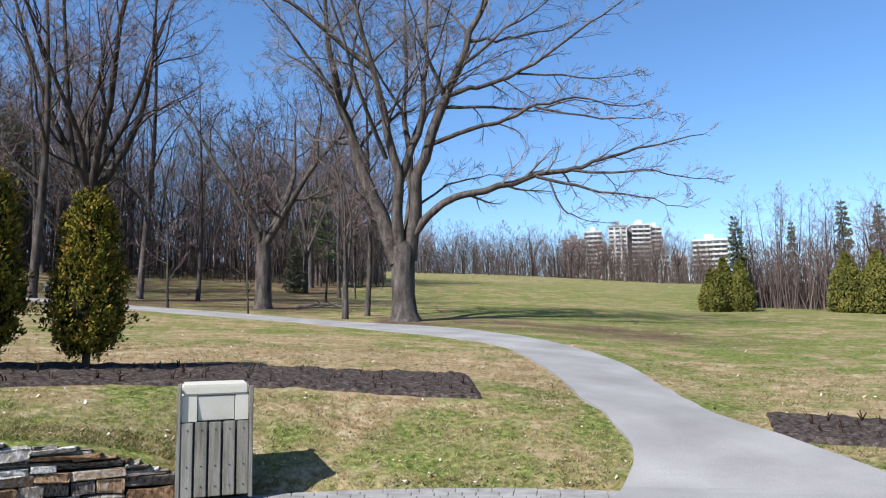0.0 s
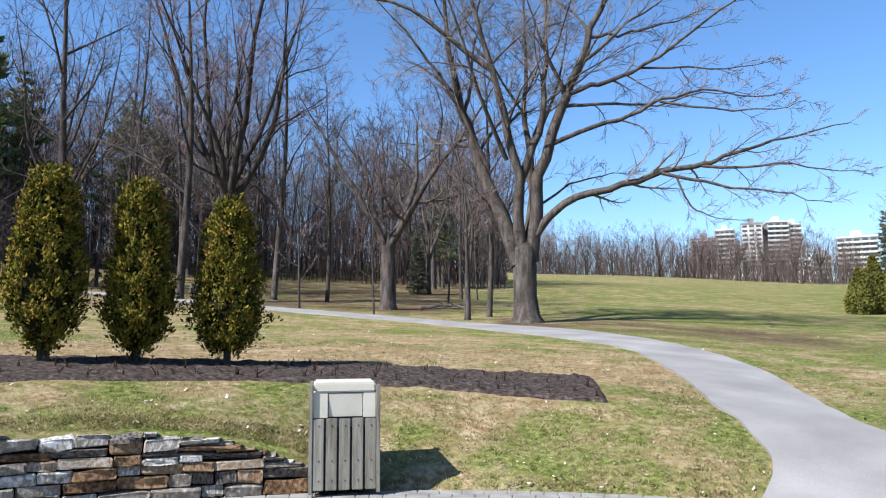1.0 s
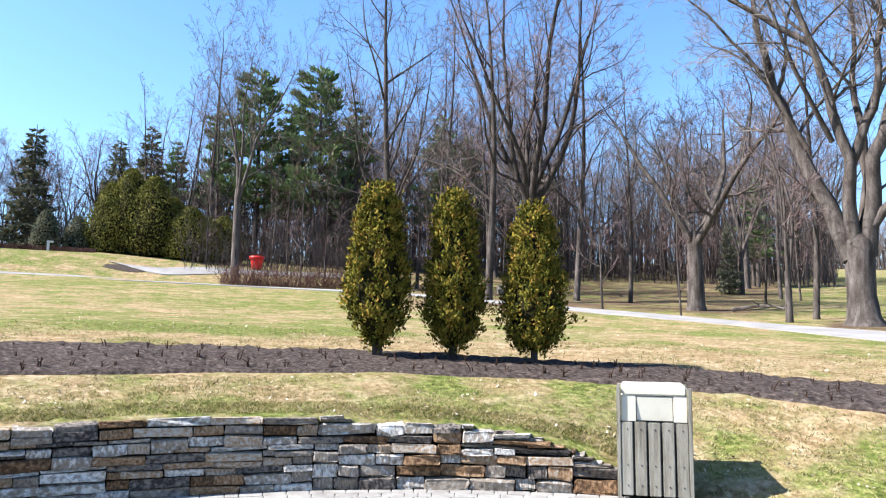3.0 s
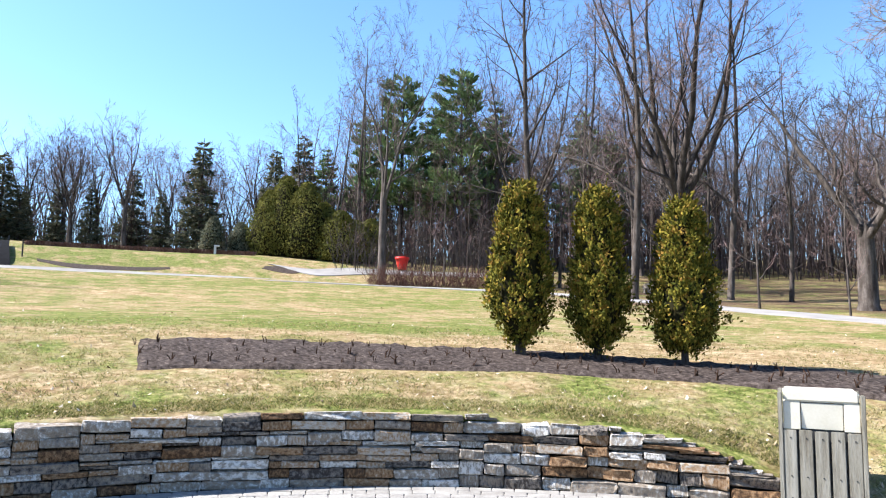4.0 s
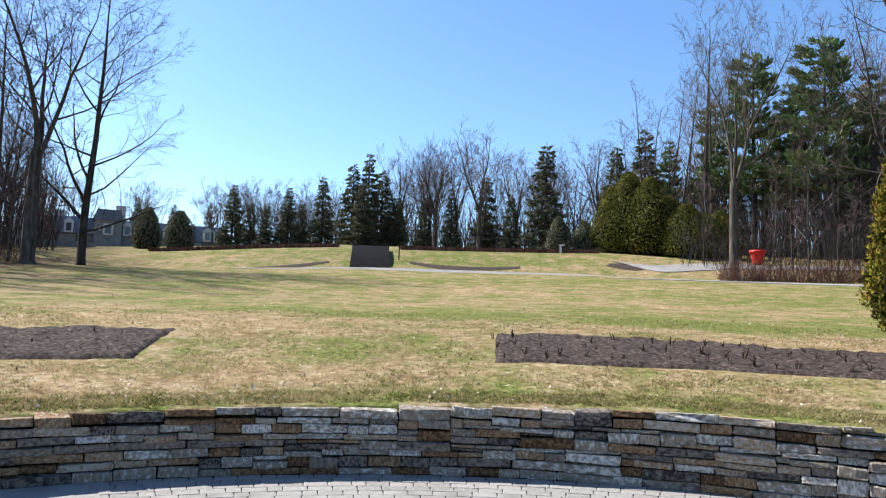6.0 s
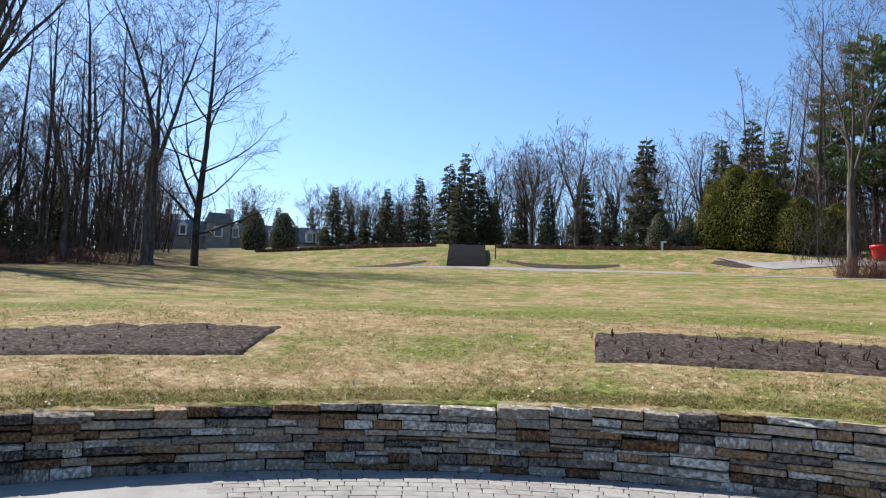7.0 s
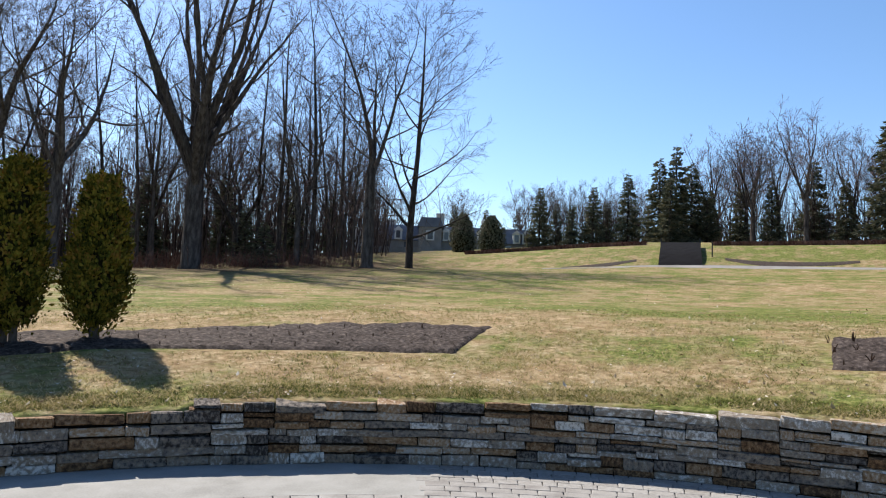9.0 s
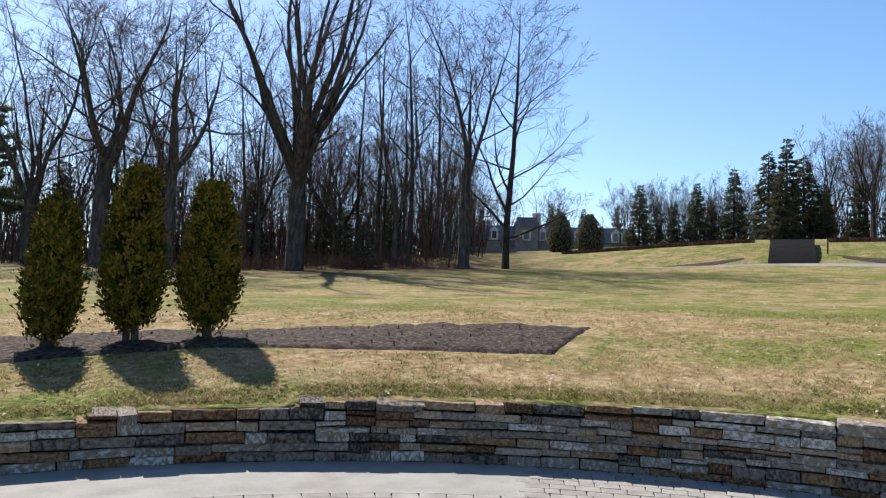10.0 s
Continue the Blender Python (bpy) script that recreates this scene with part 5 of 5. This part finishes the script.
def mansion():
    x, y = spot(115.5, 100)
    t = thing("mansion", x, y, edge_z(x, y) - 0.5, 115.5, "grey stone mansion with slate mansard roof and white dormers", "house")
    W, D = 24.0, 9.0
    part("wall", boxed(-W / 2, W / 2, -D / 2, D / 2, 0, 1.5, 0.05), M_HOUSE, t)
    bm = bmesh.new()
    bmesh.ops.create_cube(bm, size=1.0)
    for v in bm.verts:
        s = 1.0 if v.co.z < 0 else 0.93
        v.co = Vector((v.co.x * (W + 0.5) * s, v.co.y * (D + 0.5) * (1.0 if v.co.z < 0 else 0.7), 1.5 if v.co.z < 0 else 3.6))
    roof = part("roof", bm, M_SLATE, t)
    for cx in (-11.3, -9.2, -6.4, -0.1, 1.1, 4.4, 9.1, 10.3):
        bm = boxed(cx - 0.48, cx + 0.48, -D / 2 - 0.30, -D / 2 + 1.6, 1.55, 2.85, 0.03)
        tip = [bm.verts.new((cx + sx, yy, zz)) for yy in (-D / 2 - 0.36, -D / 2 + 1.6) for sx, zz in ((-0.6, 2.83), (0.6, 2.83), (0.0, 3.35))]
        for f in ((0, 1, 2), (5, 4, 3), (0, 2, 5, 3), (2, 1, 4, 5), (1, 0, 3, 4)):
            bm.faces.new([tip[k] for k in f])
        dm = part("dormer", bm, M_WHITE, t, "white gabled dormer")
        part("pane", boxed(cx - 0.27, cx + 0.27, -D / 2 - 0.36, -D / 2 - 0.29, 1.75, 2.7), M_WIN, dm, "dark window glass")
    for cx in (-10.2, -7.9, -5.2, 3.0, 6.2, 8.0):
        part("window", boxed(cx - 0.4, cx + 0.4, -D / 2 - 0.04, -D / 2 + 0.05, 0.35, 1.3), M_WIN, t)
    bay = part("bay", boxed(-3.7, -0.7, -D / 2 - 1.0, D / 2, 0, 3.3, 0.05), M_HOUSE, t, "projecting stone bay")
    bm = bmesh.new()
    tip = [bm.verts.new((-2.2 + sx, yy, zz)) for yy in (-D / 2 - 1.15, D / 2) for sx, zz in ((-1.75, 3.25), (-1.2, 4.5), (1.2, 4.5), (1.75, 3.25))]
    for f in ((3, 2, 1, 0), (4, 5, 6, 7), (0, 1, 5, 4), (1, 2, 6, 5), (2, 3, 7, 6), (3, 0, 4, 7)):
        bm.faces.new([tip[k] for k in f])
    part("bay_roof", bm, M_SLATE, t, "slate roof of the bay")
    part("window_frame", boxed(-2.75, -1.65, -D / 2 - 1.09, -D / 2 - 0.99, 1.5, 2.8, 0.02), M_WHITE, bay, "white window frame")
    part("window", boxed(-2.55, -1.85, -D / 2 - 1.13, -D / 2 - 1.08, 1.65, 2.65), M_WIN, bay)
    for cx, wide, hh in ((-7.7, 0.7, 4.5), (-1.0, 0.5, 5.6), (5.2, 0.55, 4.9)):
        stack = bmesh.new()
        box(stack, cx - wide, cx + wide, -1.6, -0.4, 2.5, hh, 0.04)
        box(stack, cx - wide - 0.1, cx + wide + 0.1, -1.7, -0.3, hh - 0.25, hh - 0.05, 0.02)
        part("chimney", stack, M_CONC, t, "pale stone chimney")


mansion()


# ---- small things at the edge of the woods ----
def garden_door(az, d):
    x, y = spot(az, d)
    t = thing("garden_door", x, y, edge_z(x, y) - 0.05, az, "pale arched garden door in a low wall beyond the trees", "door")
    part("panel", boxed(-0.62, 0.62, -0.05, 0.05, 0, 1.75, 0.02), M_WHITE, t)
    b = bmesh.new()
    bmesh.ops.create_cone(b, cap_ends=True, segments=28, radius1=0.62, radius2=0.62, depth=0.1, matrix=pose(0, 0, 1.75, 90))
    part("arch", b, M_WHITE, t)
    for sx in (-1, 1):
        part("post", boxed(sx * 0.75 - 0.12, sx * 0.75 + 0.12, -0.14, 0.14, 0, 1.9, 0.02), M_HOUSE, t)
    part("wall", boxed(0.88, 5.5, -0.12, 0.12, 0, 0.75, 0.02), M_HOUSE, t, "low stone garden wall")


garden_door(122.3, 66)


def boulder(az, d, w, h, seed):
    x, y = spot(az, d)
    me = rough_block(seed, 0.2, 0.14)
    me.materials.append(M_STONE)
    ob = new("boulder", me)
    ob.matrix_basis = pose(x, y, edge_z(x, y) + h * 0.42, 0, 0, 30) @ Matrix.Diagonal((w, w * 0.8, h, 1))
    return tagged(ob, "small pale grey boulder on the woodland floor", "boulder")


boulder(49.6, 45.0, 0.8, 0.75, 501)


def fallen_branch(az, d):
    x, y = spot(az, d)
    rnd = random.Random(4)
    v, f = [], []
    pts = []
    for i in range(12):
        u = i / 11
        px, py = -1.4 + 2.8 * u, 0.5 * math.sin(u * 3.0)
        wx, wy = x + px, y + py
        pts.append(Vector((px, py, edge_z(wx, wy) - edge_z(x, y) + 0.09 + 0.22 * math.sin(u * math.pi))))
    tube(v, f, pts, [0.09 - 0.006 * i for i in range(12)], 6)
    for k in (4, 6, 8):
        q = pts[k]
        tube(v, f, [q, q + Vector((rnd.uniform(-0.3, 0.5), rnd.uniform(-0.5, 0.5), rnd.uniform(0.1, 0.4)))], [0.03, 0.008], 4)
    ob = part("fallen_branch", (v, f), M_BARK)
    ob.matrix_basis = pose(x, y, edge_z(x, y), 0, 0, 0)
    return tagged(ob, "dark fallen branch lying in the leaf litter", "branch")


fallen_branch(30.8, 33.0)


# ---- rose stubs in the beds ----
def stub_mesh(seed):
    rnd = random.Random(seed)
    v, f = [], []
    for _ in range(rnd.choice((2, 2, 3))):
        p = Vector((rnd.gauss(0, 0.015), rnd.gauss(0, 0.015), -0.03))
        h = rnd.uniform(0.08, 0.16)
        q = p + Vector((rnd.gauss(0, 0.015), rnd.gauss(0, 0.015), h * 0.6))
        tube(v, f, [p, q, q + Vector((rnd.gauss(0, 0.03), rnd.gauss(0, 0.03), h * 0.5))], [0.010, 0.010, 0.008], 4)
    return mesh_of("rose_stub", v, f, M_STUB)


STUBS = [stub_mesh(900 + i) for i in range(8)]
rs = random.Random(9)
for az0, az1 in ((19.5, 87.5), (115, 158), (-11, -3.5)):
    a = az0
    while a < az1:
        for row in range(3):
            az = a + rs.uniform(-0.5, 0.5) + row * 0.4
            r = (9.95 + row * 0.72 if az > 0 else 9.3 + row * 0.45) + rs.uniform(-0.16, 0.16)
            if any(abs(az - c) < 2.3 for c in (59.4, 53.5, 47.3, 140.9, 146.1, 151.2)) and row == 2 or rs.random() < 0.12:
                continue
            x, y = spot(az, r)
            ob = new("rose_stub", rs.choice(STUBS))
            s = rs.uniform(0.6, 1.1) * (0.45 if az > 110 else 0.85)
            ob.matrix_basis = pose(x, y, edge_z(x, y) + 0.035, 0, 0, rs.uniform(0, 360)) @ Matrix.Diagonal((s, s, s, 1))
            tagged(ob, "pruned brown rose canes standing in bark mulch", "rose bush", "pruned roses in the beds")
        a += 1.5


# ---- grass blades and fallen leaves on the near lawn ----
def on_lawn(az, d):
    if d < rim(az) + (0.34 if az > 40.5 else 0.05):
        return False
    if 9.5 < d < 12.0 and (18.0 < az < 88.6 or az > 111.5) or az < -2 and 9.0 < d < 10.6:
        return False
    pl = np.interp(d, [q[1] for q in PATH_L], [q[0] for q in PATH_L])
    pr = np.interp(d, [q[1] for q in PATH_R], [q[0] for q in PATH_R])
    return not (pr - 0.3 < az < pl + 0.3)


def grass(label, material, seed, count, az0, reach, tall):
    """Tufts of blades; reach: how far from the terrace's edge they go."""
    rnd = random.Random(seed)
    verts, faces = [], []
    while len(faces) < count:
        az = rnd.uniform(az0, 158)
        d = rim(az) + reach * rnd.random() ** 1.5
        if not on_lawn(az, d):
            continue
        x, y = spot(az, d)
        dens = noise.noise((x * 1.1, y * 1.1, 0)) + 0.5 * noise.noise((x * 4, y * 4, 2))
        if dens < rnd.uniform(-0.8, 0.5):
            continue
        z = edge_z(x, y) - 0.005
        lean = (rnd.gauss(0, 0.02), rnd.gauss(0, 0.02))
        for _ in range(6):
            bx, by = x + rnd.gauss(0, 0.035), y + rnd.gauss(0, 0.035)
            a = rnd.uniform(0, 6.283)
            w, h = rnd.uniform(0.003, 0.007), tall * rnd.uniform(0.4, 1.0)
            cx, cy = math.cos(a) * w, math.sin(a) * w
            k = len(verts)
            verts += [(bx - cx, by - cy, z), (bx + cx, by + cy, z), (bx + lean[0] + rnd.gauss(0, 0.025), by + lean[1] + rnd.gauss(0, 0.025), z + h)]
            faces.append((k, k + 1, k + 2))
    return tagged(part("grass", (verts, faces), material), label, "grass", kind="stuff")


grass("short straw and green grass blades on the lawn", M_BLADE, 31, 110000, -11, 9.0, 0.045)
grass("greener grass growing along the top of the wall", M_GREENBLADE, 32, 36000, 41, 0.8, 0.036)


def leaves():
    rnd = random.Random(33)
    verts, faces = [], []
    for _ in range(5200):
        az, d = rnd.uniform(-11, 158), 7.3 + 24 * rnd.random() ** 1.7
        if not on_lawn(az, d):
            continue
        x, y = spot(az, d)
        z = edge_z(x, y) + 0.02
        s, a = rnd.uniform(0.01, 0.03) * (1.3 if rnd.random() < 0.06 else 0.9), rnd.uniform(0, 6.283)
        u, w = Vector((math.cos(a), math.sin(a), rnd.gauss(0, 0.4))) * s, Vector((-math.sin(a), math.cos(a), rnd.gauss(0, 0.4))) * s
        p = Vector((x, y, z))
        k = len(verts)
        verts += [p - u, p - w * 0.6, p + u + Vector((0, 0, s * 0.5)), p + w * 0.6]
        faces += [(k, k + 1, k + 2), (k, k + 2, k + 3)]
    return tagged(part("fallen_leaves", (verts, faces), M_LEAF), "pale dry leaves scattered over the lawn", "leaves", kind="stuff")


leaves()

# ---- wall stones and pavers ----
retaining_wall()


def pavers():
    rnd = random.Random(8)
    rows, depth = 9, 0.165
    rest_v, rest_f = [], []
    count = 0
    for row in range(rows):
        r = RW - 0.03 - depth * (row + 0.5)
        step = math.degrees(0.215 / r)
        phi = 4 + (row % 2) * step / 2
        while phi < (117.5 + 2.0 * rnd.random() if row < 7 else 158):
            w = 0.215 * (1 if rnd.random() < 0.8 else 0.6)
            dp = math.degrees(w / r)
            x, y, _ = round_place(phi + dp / 2, r, 0)
            m = pose(x, y, -0.012 + rnd.uniform(-0.002, 0.002), 0, 0, phi + dp / 2) @ Matrix.Diagonal((w - 0.007, depth - 0.007, 0.05, 1))
            if row < 4 and 68 < phi < 128 and count < 300:
                ob = new("paver", rnd.choice(PAVER_BLOCKS))
                ob.matrix_basis = m
                ob.parent = patio
                count += 1
            else:
                me = rnd.choice(PAVER_BLOCKS)
                k = len(rest_v)
                rest_v += [m @ v.co for v in me.vertices]
                rest_f += [tuple(k + i for i in p.vertices) for p in me.polygons]
            phi += dp
    ob = part("paver_field", (rest_v, rest_f), M_PAVER, patio)
    ob["kind"] = "stuff"


pavers()


def concrete_apron():
    """The smooth pale apron that takes over from the pavers along the shaded stretch of the wall."""
    verts, faces, n = [], [], 60
    ring = (RW - 0.03 - 0.165 * 7 + 0.006, RW - 0.75, RW - 0.35, RW + 0.05)
    for i in range(n + 1):
        phi = 118.6 + (175 - 118.6) * i / n
        for r in ring:
            verts.append(round_place(phi, r, 0.010 + 0.004 * noise.noise((phi * 0.4, r * 3, 2))))
        verts.append(round_place(phi, ring[0], -0.05))
    m = len(ring) + 1
    for i in range(n):
        for k in range(m - 2):
            faces.append((i * m + k, i * m + k + 1, (i + 1) * m + k + 1, (i + 1) * m + k))
        faces.append((i * m + m - 1, i * m, (i + 1) * m, (i + 1) * m + m - 1))
    faces.append((m - 1, 3, 2, 1, 0))
    return tagged(part("pavement", (verts, faces), M_APRON), "smooth pale grey concrete apron along the stone wall", "pavement", kind="structure")


concrete_apron()
